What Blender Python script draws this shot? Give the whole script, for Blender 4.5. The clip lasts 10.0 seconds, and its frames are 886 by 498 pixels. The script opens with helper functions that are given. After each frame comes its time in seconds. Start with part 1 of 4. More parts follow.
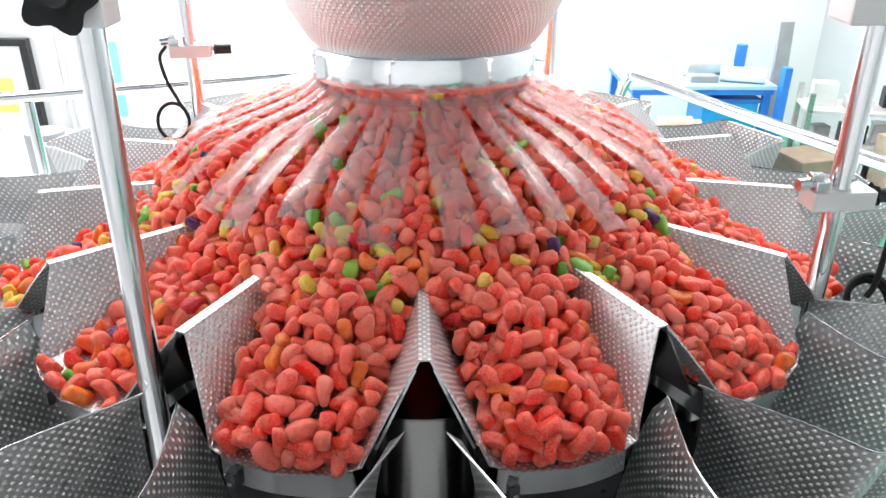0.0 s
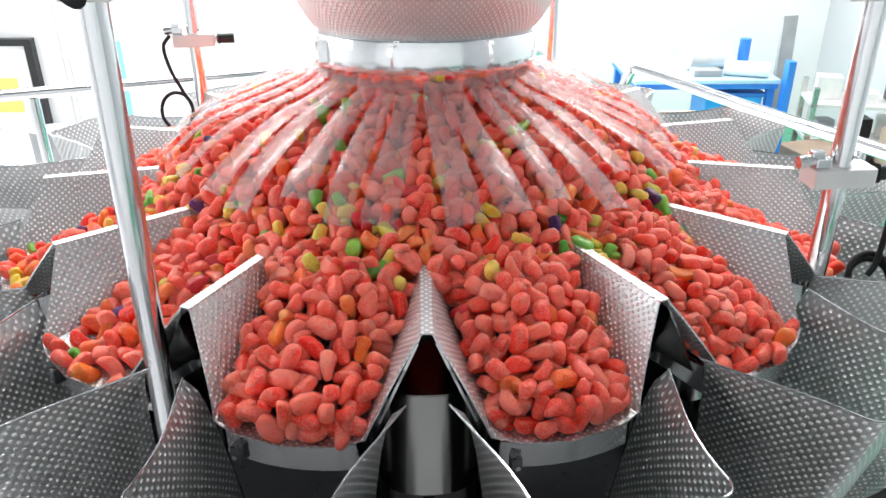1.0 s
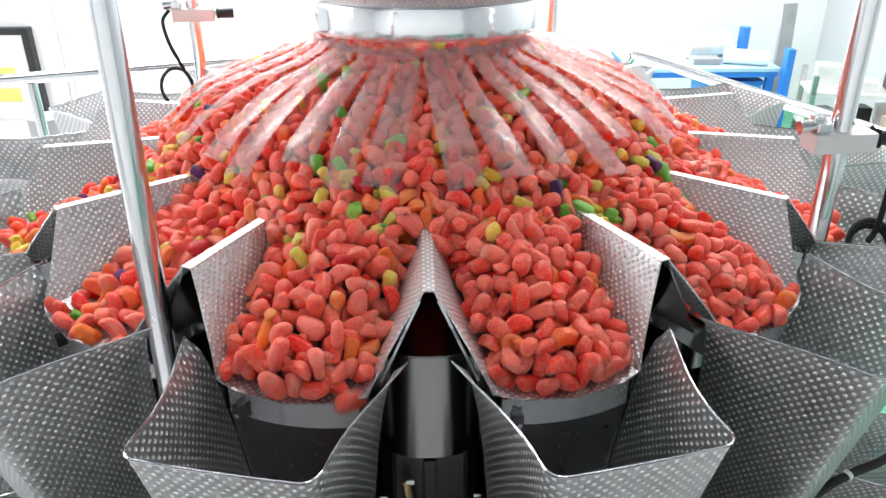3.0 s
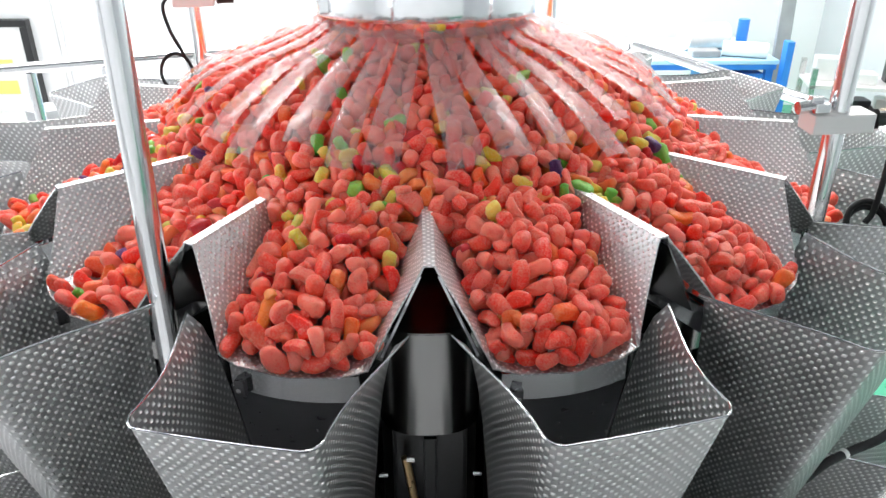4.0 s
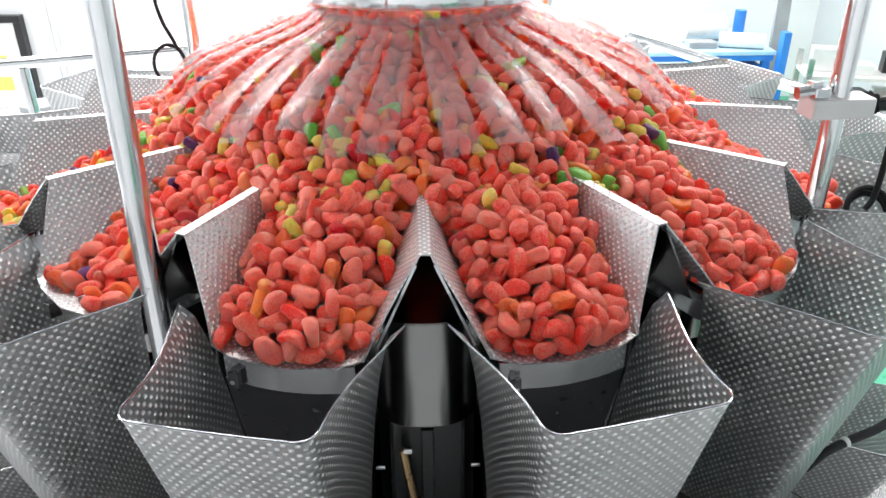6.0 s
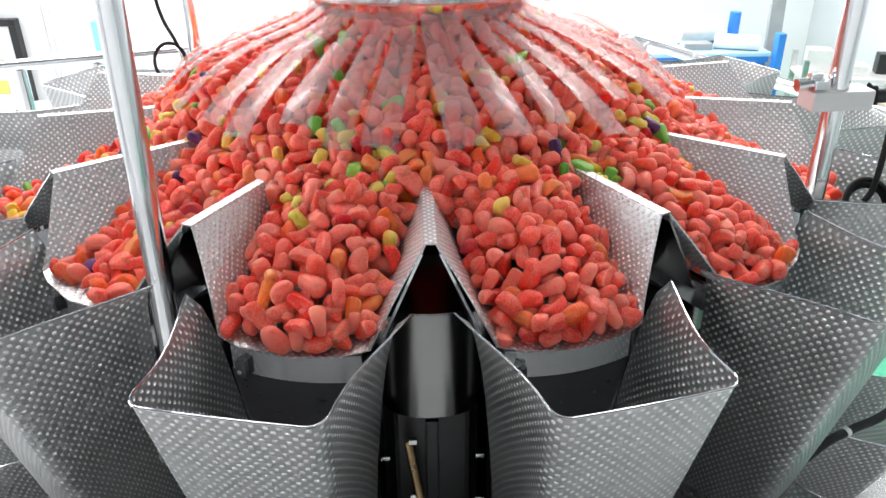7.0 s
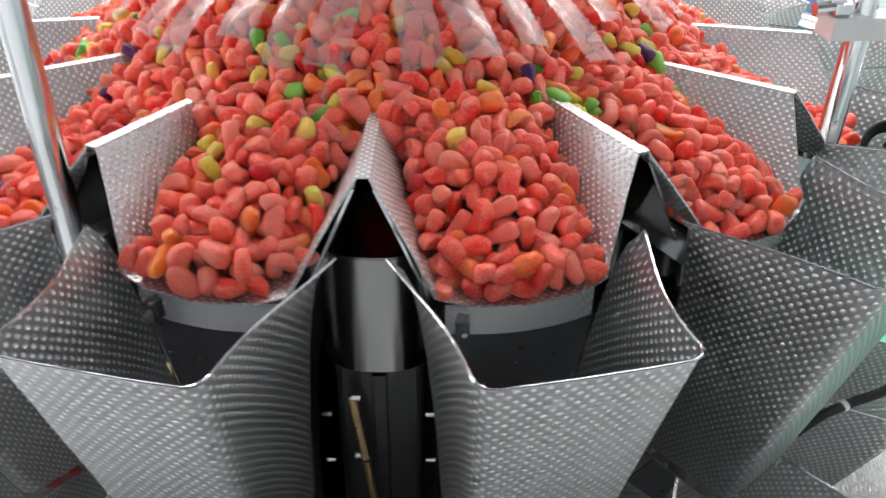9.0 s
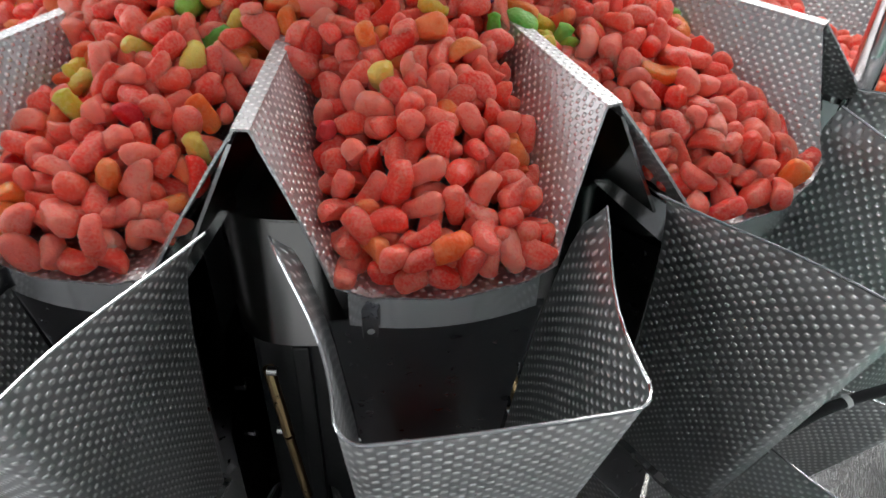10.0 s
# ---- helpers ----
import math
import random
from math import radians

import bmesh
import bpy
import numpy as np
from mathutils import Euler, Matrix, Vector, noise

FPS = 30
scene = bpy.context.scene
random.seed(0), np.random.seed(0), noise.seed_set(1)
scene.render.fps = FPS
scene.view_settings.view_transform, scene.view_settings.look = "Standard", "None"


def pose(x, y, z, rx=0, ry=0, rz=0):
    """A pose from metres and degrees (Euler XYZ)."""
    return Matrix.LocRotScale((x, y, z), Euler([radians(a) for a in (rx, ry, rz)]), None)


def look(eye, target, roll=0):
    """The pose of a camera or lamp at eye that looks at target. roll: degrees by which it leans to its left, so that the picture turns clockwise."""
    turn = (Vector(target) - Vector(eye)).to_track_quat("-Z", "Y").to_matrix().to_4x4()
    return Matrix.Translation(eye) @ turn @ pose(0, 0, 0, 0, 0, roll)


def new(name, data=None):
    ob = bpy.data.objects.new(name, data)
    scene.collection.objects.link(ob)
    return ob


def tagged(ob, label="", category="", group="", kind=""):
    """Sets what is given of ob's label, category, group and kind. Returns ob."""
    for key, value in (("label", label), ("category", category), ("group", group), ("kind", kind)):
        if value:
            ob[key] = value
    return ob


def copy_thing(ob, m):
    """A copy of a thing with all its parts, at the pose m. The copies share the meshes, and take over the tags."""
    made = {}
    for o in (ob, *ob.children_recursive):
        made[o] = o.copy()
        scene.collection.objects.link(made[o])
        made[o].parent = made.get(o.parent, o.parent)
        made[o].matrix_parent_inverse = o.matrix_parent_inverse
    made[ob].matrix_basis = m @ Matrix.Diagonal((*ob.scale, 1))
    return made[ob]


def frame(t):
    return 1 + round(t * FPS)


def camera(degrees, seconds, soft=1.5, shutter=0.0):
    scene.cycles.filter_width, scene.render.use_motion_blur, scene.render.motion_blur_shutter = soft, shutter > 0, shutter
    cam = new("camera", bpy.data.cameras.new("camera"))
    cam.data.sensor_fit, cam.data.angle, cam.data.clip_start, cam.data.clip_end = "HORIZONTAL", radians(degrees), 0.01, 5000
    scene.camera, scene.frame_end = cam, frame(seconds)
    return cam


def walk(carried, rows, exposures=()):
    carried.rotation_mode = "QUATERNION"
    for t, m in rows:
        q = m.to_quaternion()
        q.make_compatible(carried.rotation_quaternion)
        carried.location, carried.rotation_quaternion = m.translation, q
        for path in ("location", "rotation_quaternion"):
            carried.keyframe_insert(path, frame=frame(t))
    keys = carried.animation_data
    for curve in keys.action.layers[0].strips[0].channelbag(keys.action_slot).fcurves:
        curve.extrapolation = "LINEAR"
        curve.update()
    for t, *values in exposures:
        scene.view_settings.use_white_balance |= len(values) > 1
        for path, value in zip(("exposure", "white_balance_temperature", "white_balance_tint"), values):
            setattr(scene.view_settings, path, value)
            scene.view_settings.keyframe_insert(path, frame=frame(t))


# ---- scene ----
cam = camera(60.0, 10.0, shutter=0.4)
PATH = [
    (0, (0.006, -0.871, 1.799), (0.05, 0.925, 0.921), 0.40),
    (0.5, (0.006, -0.877, 1.793), (0.044, 0.918, 0.912), 0.20),
    (1, (0.008, -0.883, 1.785), (0.04, 0.912, 0.905), -0.09),
    (1.5, (0.008, -0.886, 1.78), (0.042, 0.904, 0.888), 0.01),
    (2, (0.006, -0.887, 1.773), (0.04, 0.9, 0.875), 0.01),
    (2.5, (0.006, -0.889, 1.768), (0.04, 0.899, 0.873), -0.08),
    (4, (0.004, -0.904, 1.752), (0.043, 0.877, 0.843), 0.03),
    (4.5, (0.005, -0.903, 1.749), (0.045, 0.873, 0.829), -0.27),
    (5, (0.007, -0.898, 1.747), (0.049, 0.873, 0.818), -0.27),
    (5.5, (0.008, -0.896, 1.746), (0.049, 0.876, 0.819), -0.27),
    (7, (-0.002, -0.907, 1.737), (0.054, 0.872, 0.823), -0.36),
    (7.5, (0.001, -0.901, 1.731), (0.053, 0.866, 0.796), -0.35),
    (8, (0.002, -0.896, 1.723), (0.048, 0.855, 0.759), -0.55),
    (8.3, (0.00157, -0.8849, 1.72), (0.06187, 0.858, 0.7462), -0.35),
    (8.5, (0.014, -0.876, 1.715), (0.05, 0.867, 0.734), -0.83),
    (8.7, (0.02608, -0.8627, 1.707), (0.04922, 0.8684, 0.7008), -0.11),
    (8.8, (0.02773, -0.8535, 1.71), (0.06925, 0.805, 0.6863), 0.04),
    (9, (0.057, -0.842, 1.701), (0.048, 0.86, 0.651), 0.70),
    (9.2, (0.07557, -0.8249, 1.696), (0.05395, 0.8469, 0.6013), 1.52),
    (9.3, (0.08489, -0.8148, 1.692), (0.06099, 0.8148, 0.5761), 1.82),
    (9.5, (0.106, -0.793, 1.685), (0.041, 0.837, 0.528), 1.55),
    (9.7, (0.1088, -0.7661, 1.682), (0.06388, 0.8407, 0.4786), 1.10),
    (10, (0.115, -0.73, 1.681), (0.054, 0.812, 0.409), 1.80),
]
walk(cam, [(t, look(eye, target, roll)) for t, eye, target, roll in PATH], [(0.0, 0.22), (8.2, 0.22), (9.5, 0.0), (10.0, -0.2)])

# ---- world, lights ----
world = bpy.data.worlds.new("world")
scene.world = world
world.use_nodes = True
wbg = world.node_tree.nodes["Background"]
wbg.inputs["Color"].default_value = (0.85, 0.93, 1.0, 1)
wbg.inputs["Strength"].default_value = 0.6


def area(name, size_x, size_y, power, eye, target, colour=(1, 1, 1)):
    lamp = bpy.data.lights.new(name, "AREA")
    lamp.shape, lamp.size, lamp.size_y, lamp.energy, lamp.color = "RECTANGLE", size_x, size_y, power, colour
    ob = new(name, lamp)
    ob.matrix_world = look(eye, target)
    return ob


area("ceiling_tube_light", 5.0, 0.5, 150, (0.3, 2.9, 3.6), (0.3, 2.9, 0), (1.0, 0.98, 0.96))
area("ceiling_tube_light", 4.0, 0.4, 84, (0.0, 1.1, 3.6), (0.0, 1.1, 0), (1.0, 0.98, 0.96))
# daylight-coloured area lamps added out of view; the walls have no windows
area("unseen_daylight", 4.4, 1.9, 230, (-0.6, 4.9, 2.2), (-0.6, 0, 1.6), (0.93, 0.97, 1.0))
# added fill from the left, brightens the left-hand hoppers
area("unseen_daylight", 3.0, 1.8, 95, (-4.9, 0.5, 2.1), (0, 0.3, 1.3), (0.93, 0.97, 1.0))


# ---- materials ----
def material(name, base=(0.5, 0.5, 0.5), rough=0.5, metal=0.0):
    m = bpy.data.materials.new(name)
    m.use_nodes = True
    b = m.node_tree.nodes["Principled BSDF"]
    b.inputs["Base Color"].default_value = (*base, 1)
    b.inputs["Roughness"].default_value = rough
    b.inputs["Metallic"].default_value = metal
    return m, m.node_tree.nodes, m.node_tree.links, b


def node(ns, kind, **values):
    n = ns.new(kind)
    for k, v in values.items():
        n.inputs[k.replace("_", " ")].default_value = v
    return n


def maths(ns, ls, op, a, b=None):
    n = ns.new("ShaderNodeMath")
    n.operation = op
    for i, v in enumerate((a, b)):
        if v is None:
            continue
        if isinstance(v, (int, float)):
            n.inputs[i].default_value = v
        else:
            ls.new(v, n.inputs[i])
    return n.outputs[0]


def ramp(ns, ls, fac, stops):
    n = ns.new("ShaderNodeValToRGB")
    while len(n.color_ramp.elements) < len(stops):
        n.color_ramp.elements.new(0.5)
    for e, (p, c) in zip(n.color_ramp.elements, stops):
        e.position, e.color = p, (*c, 1)
    ls.new(fac, n.inputs["Fac"])
    return n.outputs["Color"]


def noisy(ns, ls, scale, detail=3.0, space="Object", stretch=None):
    tc = ns.new("ShaderNodeTexCoord")
    n = node(ns, "ShaderNodeTexNoise", Scale=scale, Detail=detail)
    src = tc.outputs[space]
    if stretch:
        mp = ns.new("ShaderNodeMapping")
        mp.inputs["Scale"].default_value = stretch
        ls.new(src, mp.inputs["Vector"])
        src = mp.outputs["Vector"]
    ls.new(src, n.inputs["Vector"])
    return n.outputs["Fac"]


def bump(ns, ls, b, height, distance, strength=1.0):
    n = node(ns, "ShaderNodeBump", Strength=strength, Distance=distance)
    ls.new(height, n.inputs["Height"])
    ls.new(n.outputs["Normal"], b.inputs["Normal"])
    return n


def grain_material(name, base, rough, metal=0.0, scale=6.0, spread=0.12, fine=180.0, depth=0.0002, stretch=None):
    m, ns, ls, b = material(name, base, rough, metal)
    f = noisy(ns, ls, scale, 4.0)
    lo = tuple(c * (1 - spread) for c in base)
    hi = tuple(min(1, c * (1 + spread)) for c in base)
    ls.new(ramp(ns, ls, f, [(0.3, lo), (0.7, hi)]), b.inputs["Base Color"])
    g = noisy(ns, ls, fine, 3.0, stretch=stretch)
    r = maths(ns, ls, "MULTIPLY_ADD", g, 0.18)
    r.node.inputs[2].default_value = max(0.02, rough - 0.09)
    ls.new(r, b.inputs["Roughness"])
    bump(ns, ls, b, g, depth, 0.6)
    return m


def dimpled_material(name, base=(0.62, 0.62, 0.625), rough=0.42, pitch=0.0086, depth=0.0008):
    """Embossed stainless sheet: raised points in staggered rows, laid out in metres by the UV map."""
    m, ns, ls, b = material(name, base, rough, 1.0)
    uv = ns.new("ShaderNodeUVMap")
    sep = ns.new("ShaderNodeSeparateXYZ")
    ls.new(uv.outputs["UV"], sep.inputs[0])
    k = 2 * math.pi / pitch
    a = maths(ns, ls, "COSINE", maths(ns, ls, "MULTIPLY", sep.outputs["X"], k))
    c = maths(ns, ls, "COSINE", maths(ns, ls, "MULTIPLY", sep.outputs["Y"], k))
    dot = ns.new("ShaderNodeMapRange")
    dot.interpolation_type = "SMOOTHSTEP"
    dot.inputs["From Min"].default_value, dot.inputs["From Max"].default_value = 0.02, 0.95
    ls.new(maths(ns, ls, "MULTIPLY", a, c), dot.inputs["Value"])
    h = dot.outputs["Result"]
    bump(ns, ls, b, h, depth, 1.0)
    f = noisy(ns, ls, 14.0, 4.0)
    sheet_tone = ramp(ns, ls, f, [(0.3, tuple(v * 0.86 for v in base)), (0.7, base)])
    # the raised points take a brighter colour than the sheet between them
    dot_mix = ns.new("ShaderNodeMix")
    dot_mix.data_type = "RGBA"
    ls.new(h, dot_mix.inputs["Factor"])
    ls.new(sheet_tone, dot_mix.inputs["A"])
    dot_mix.inputs["B"].default_value = (0.95, 0.95, 0.95, 1)
    ls.new(dot_mix.outputs["Result"], b.inputs["Base Color"])
    r = maths(ns, ls, "MULTIPLY_ADD", noisy(ns, ls, 40.0), 0.16)
    r.node.inputs[2].default_value = rough - 0.08
    ls.new(r, b.inputs["Roughness"])
    return m


def candy_material(name, dark, mid, light, frosted, sugar=0.45):
    """A translucent gummy under a thin, patchy coat of sugar grains."""
    m, ns, ls, b = material(name, mid, 0.4)
    geo, info = ns.new("ShaderNodeNewGeometry"), ns.new("ShaderNodeObjectInfo")
    rnd = maths(ns, ls, "FRACT", maths(ns, ls, "ADD", geo.outputs["Random Per Island"], info.outputs["Random"]))
    body = ramp(ns, ls, rnd, [(0.0, dark), (0.45, mid), (1.0, light)])
    grains = noisy(ns, ls, 620.0, 3.0)
    patch = noisy(ns, ls, 75.0, 3.0)
    lots = maths(ns, ls, "MULTIPLY_ADD", maths(ns, ls, "FRACT", maths(ns, ls, "MULTIPLY", rnd, 7.3)), 0.22)
    lots.node.inputs[2].default_value = -0.11
    f = maths(ns, ls, "ADD", maths(ns, ls, "ADD", maths(ns, ls, "MULTIPLY", grains, 0.6), maths(ns, ls, "MULTIPLY", patch, 0.4)), lots)
    f = maths(ns, ls, "ADD", f, maths(ns, ls, "MULTIPLY", maths(ns, ls, "SUBTRACT", geo.outputs["Pointiness"], 0.5), 1.6))
    mask = ramp(ns, ls, f, [(0.42, (0.03 * sugar,) * 3), (0.62, (sugar,) * 3)])
    mix = ns.new("ShaderNodeMix")
    mix.data_type = "RGBA"
    ls.new(mask, mix.inputs["Factor"])
    ls.new(body, mix.inputs["A"])
    mix.inputs["B"].default_value = (*frosted, 1)
    ls.new(mix.outputs["Result"], b.inputs["Base Color"])
    r = maths(ns, ls, "MULTIPLY_ADD", mask, 0.3)
    r.node.inputs[2].default_value = 0.3
    ls.new(r, b.inputs["Roughness"])
    b.inputs["Sheen Weight"].default_value = 0.03
    b.inputs["Specular IOR Level"].default_value = 0.3
    b.inputs["Sheen Roughness"].default_value = 0.35
    b.inputs["Sheen Tint"].default_value = (*frosted, 1)
    b.inputs["Subsurface Weight"].default_value = 0.85
    b.inputs["Subsurface Radius"].default_value = (0.0060, 0.0016, 0.0010)
    b.inputs["Subsurface Scale"].default_value = 1.0
    h = maths(ns, ls, "ADD", maths(ns, ls, "MULTIPLY", grains, 0.22), noisy(ns, ls, 170.0, 2.0))
    bump(ns, ls, b, h, 0.002, 0.75)
    return m


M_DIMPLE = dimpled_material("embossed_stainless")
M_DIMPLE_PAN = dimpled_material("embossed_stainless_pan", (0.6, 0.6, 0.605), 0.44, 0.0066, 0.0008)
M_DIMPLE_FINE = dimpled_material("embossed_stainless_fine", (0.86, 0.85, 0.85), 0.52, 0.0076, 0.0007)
M_STEEL = grain_material("brushed_steel", (0.58, 0.57, 0.56), 0.26, 1.0, 8.0, 0.08, 90.0, 0.0001, (1, 1, 14))
M_COVER = grain_material("cover_steel", (0.24, 0.235, 0.23), 0.24, 1.0, 9.0, 0.12, 70.0, 0.00006, (1, 1, 0.05))
M_POLISHED = grain_material("polished_steel", (0.78, 0.78, 0.79), 0.13, 1.0, 6.0, 0.04, 60.0, 0.00005)
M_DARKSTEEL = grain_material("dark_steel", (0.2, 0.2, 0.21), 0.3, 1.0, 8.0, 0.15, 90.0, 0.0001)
M_CHROME = grain_material("mirror_steel", (0.82, 0.82, 0.83), 0.07, 1.0, 6.0, 0.03, 25.0, 0.0006)
M_MIRROR = grain_material("smooth_sheet_steel", (0.5, 0.5, 0.51), 0.14, 1.0, 8.0, 0.06, 60.0, 0.00005)
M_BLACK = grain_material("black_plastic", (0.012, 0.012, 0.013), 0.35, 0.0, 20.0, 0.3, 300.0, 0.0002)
M_RUBBER = grain_material("black_rubber", (0.008, 0.008, 0.009), 0.7, 0.0, 30.0, 0.3, 300.0, 0.0002)
M_ALU = grain_material("white_aluminium", (0.72, 0.71, 0.7), 0.4, 0.3, 12.0, 0.06, 200.0, 0.0001)
M_BRASS = grain_material("brass", (0.55, 0.38, 0.2), 0.3, 1.0, 30.0, 0.2, 200.0, 0.0001)
M_WALL = grain_material("white_wall_paint", (0.82, 0.83, 0.84), 0.7, 0.0, 1.2, 0.04, 40.0, 0.0006)
M_CEILING = grain_material("ceiling_paint", (0.26, 0.26, 0.27), 0.8, 0.0, 1.0, 0.04, 30.0, 0.0006)
M_FLOOR = grain_material("green_epoxy_floor", (0.045, 0.33, 0.19), 0.3, 0.0, 0.9, 0.12, 25.0, 0.0004)
# deck colour raised to near white, to bounce light up onto the hoppers
M_DECK = grain_material("pale_deck", (0.82, 0.82, 0.82), 0.45, 0.0, 2.0, 0.2, 60.0, 0.0004)
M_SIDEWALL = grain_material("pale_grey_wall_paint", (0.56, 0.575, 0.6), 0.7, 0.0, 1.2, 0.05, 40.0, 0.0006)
M_PALE = grain_material("pale_floor_paint", (0.74, 0.75, 0.75), 0.4, 0.0, 1.5, 0.08, 40.0, 0.0004)
M_BLUE = grain_material("blue_painted_steel", (0.03, 0.2, 0.62), 0.4, 0.0, 5.0, 0.15, 80.0, 0.0003)
M_BLUETOP = grain_material("pale_blue_table_top", (0.42, 0.66, 0.82), 0.4, 0.0, 4.0, 0.12, 60.0, 0.0003)
M_BLUEBIN = grain_material("bright_blue_plastic", (0.03, 0.38, 0.78), 0.35, 0.0, 6.0, 0.15, 90.0, 0.0003)
M_CYAN = grain_material("cyan_paint", (0.25, 0.72, 0.86), 0.5, 0.0, 5.0, 0.1, 90.0, 0.0003)
M_GREY = grain_material("grey_machine_paint", (0.3, 0.31, 0.32), 0.5, 0.0, 6.0, 0.15, 80.0, 0.0003)
M_CARTON = grain_material("brown_board", (0.36, 0.27, 0.2), 0.8, 0.0, 9.0, 0.15, 90.0, 0.0004)
M_PAPER = grain_material("white_sheet", (0.8, 0.8, 0.78), 0.6, 0.0, 9.0, 0.06, 120.0, 0.0002)
M_YELLOWPAINT = grain_material("yellow_print", (0.8, 0.75, 0.2), 0.6, 0.0, 9.0, 0.08, 120.0, 0.0001)
M_PURPLE = grain_material("violet_plastic", (0.06, 0.03, 0.3), 0.35, 0.0, 9.0, 0.15, 120.0, 0.0002)
M_TAN = grain_material("tan_motor_paint", (0.5, 0.4, 0.32), 0.5, 0.0, 9.0, 0.15, 120.0, 0.0002)
M_SALMON = candy_material("salmon_gummy", (0.98, 0.03, 0.016), (1.0, 0.065, 0.036), (1.0, 0.13, 0.078), (1.0, 0.40, 0.31), 0.48)
M_ORANGE = candy_material("orange_gummy", (0.92, 0.08, 0.012), (0.97, 0.14, 0.02), (0.97, 0.24, 0.04), (1.0, 0.5, 0.3), 0.25)
M_YELLOW = candy_material("yellow_gummy", (0.74, 0.42, 0.01), (0.8, 0.55, 0.03), (0.66, 0.56, 0.05), (0.95, 0.85, 0.5), 0.25)
M_GREEN = candy_material("green_gummy", (0.12, 0.4, 0.03), (0.2, 0.5, 0.06), (0.34, 0.56, 0.06), (0.5, 0.8, 0.4), 0.15)
M_VIOLET = candy_material("violet_gummy", (0.05, 0.008, 0.07), (0.09, 0.014, 0.11), (0.13, 0.025, 0.16), (0.4, 0.25, 0.45), 0.15)
M_RED = candy_material("red_gummy", (0.45, 0.004, 0.01), (0.58, 0.008, 0.016), (0.62, 0.015, 0.025), (0.9, 0.3, 0.3), 0.12)
CANDY_MATS = {"salmon": M_SALMON, "orange": M_ORANGE, "yellow": M_YELLOW, "green": M_GREEN, "violet": M_VIOLET, "red": M_RED}


def film_material():
    """Clear plastic film: mostly see-through, with a milky share and a gloss."""
    m = bpy.data.materials.new("clear_plastic_film")
    m.use_nodes = True
    ns, ls = m.node_tree.nodes, m.node_tree.links
    out = ns["Material Output"]
    ns.remove(ns["Principled BSDF"])
    tr, gl, df = ns.new("ShaderNodeBsdfTransparent"), ns.new("ShaderNodeBsdfGlossy"), ns.new("ShaderNodeBsdfDiffuse")
    gl.inputs["Roughness"].default_value = 0.27
    df.inputs["Color"].default_value = (0.95, 0.93, 0.93, 1)
    tr.inputs["Color"].default_value = (0.97, 0.96, 0.96, 1)
    m1, m2 = ns.new("ShaderNodeMixShader"), ns.new("ShaderNodeMixShader")
    f = maths(ns, ls, "MULTIPLY_ADD", noisy(ns, ls, 25.0, 3.0), 0.12)
    f.node.inputs[2].default_value = 0.035
    ls.new(f, m1.inputs[0])
    ls.new(tr.outputs[0], m1.inputs[1])
    ls.new(df.outputs[0], m1.inputs[2])
    fr = node(ns, "ShaderNodeFresnel", IOR=1.5)
    g = node(ns, "ShaderNodeBump", Strength=0.35, Distance=0.003)
    ls.new(noisy(ns, ls, 30.0, 2.0), g.inputs["Height"])
    ls.new(g.outputs["Normal"], gl.inputs["Normal"])
    ls.new(g.outputs["Normal"], fr.inputs["Normal"])
    ls.new(maths(ns, ls, "MULTIPLY", fr.outputs[0], 0.17), m2.inputs[0])
    ls.new(m1.outputs[0], m2.inputs[1])
    ls.new(gl.outputs[0], m2.inputs[2])
    ls.new(m2.outputs[0], out.inputs["Surface"])
    return m


M_FILM = film_material()


# ---- mesh helpers ----
def mesh_of(name, bm, mat, smooth=False, uv=True):
    if uv:
        layer = bm.loops.layers.uv.verify()
        for f in bm.faces:
            f.normal_update()
            n = f.normal
            a = n.cross(Vector((0, 0, 1)))
            a = Vector((1, 0, 0)) if a.length < 0.05 else a.normalized()
            b = n.cross(a)
            for lp in f.loops:
                lp[layer].uv = (lp.vert.co.dot(a), lp.vert.co.dot(b))
    for f in bm.faces:
        f.smooth = smooth
    me = bpy.data.meshes.new(name)
    bm.to_mesh(me)
    bm.free()
    me.materials.append(mat)
    return me


def part(name, bm, mat, parent=None, label="", smooth=False, uv=True, at=None):
    ob = new(name, mesh_of(name, bm, mat, smooth, uv))
    if parent:
        ob.parent = parent
    if at is not None:
        ob.matrix_basis = at
    return tagged(ob, label)


def holder(name, label, category, group="", kind="", at=None):
    ob = new(name)
    ob.empty_display_size = 0.05
    if at is not None:
        ob.matrix_basis = at
    return tagged(ob, label, category, group, kind)


def add_box(bm, lo, hi, bevel=0.0, m=None):
    r = bmesh.ops.create_cube(bm, size=1.0)
    vs = r["verts"]
    c = [(a + b) / 2 for a, b in zip(lo, hi)]
    d = [b - a for a, b in zip(lo, hi)]
    for v in vs:
        v.co = Vector([c[i] + v.co[i] * d[i] for i in range(3)])
    if bevel:
        es = list({e for v in vs for e in v.link_edges})
        r2 = bmesh.ops.bevel(bm, geom=es, offset=bevel, segments=2, affect="EDGES", profile=0.7)
        vs = list({v for f in r2["faces"] for v in f.verts} | {v for v in vs if v.is_valid})
    if m is not None:
        bmesh.ops.transform(bm, matrix=m, verts=vs)
    return vs


def box(lo, hi, bevel=0.0, m=None):
    bm = bmesh.new()
    add_box(bm, lo, hi, bevel, m)
    return bm


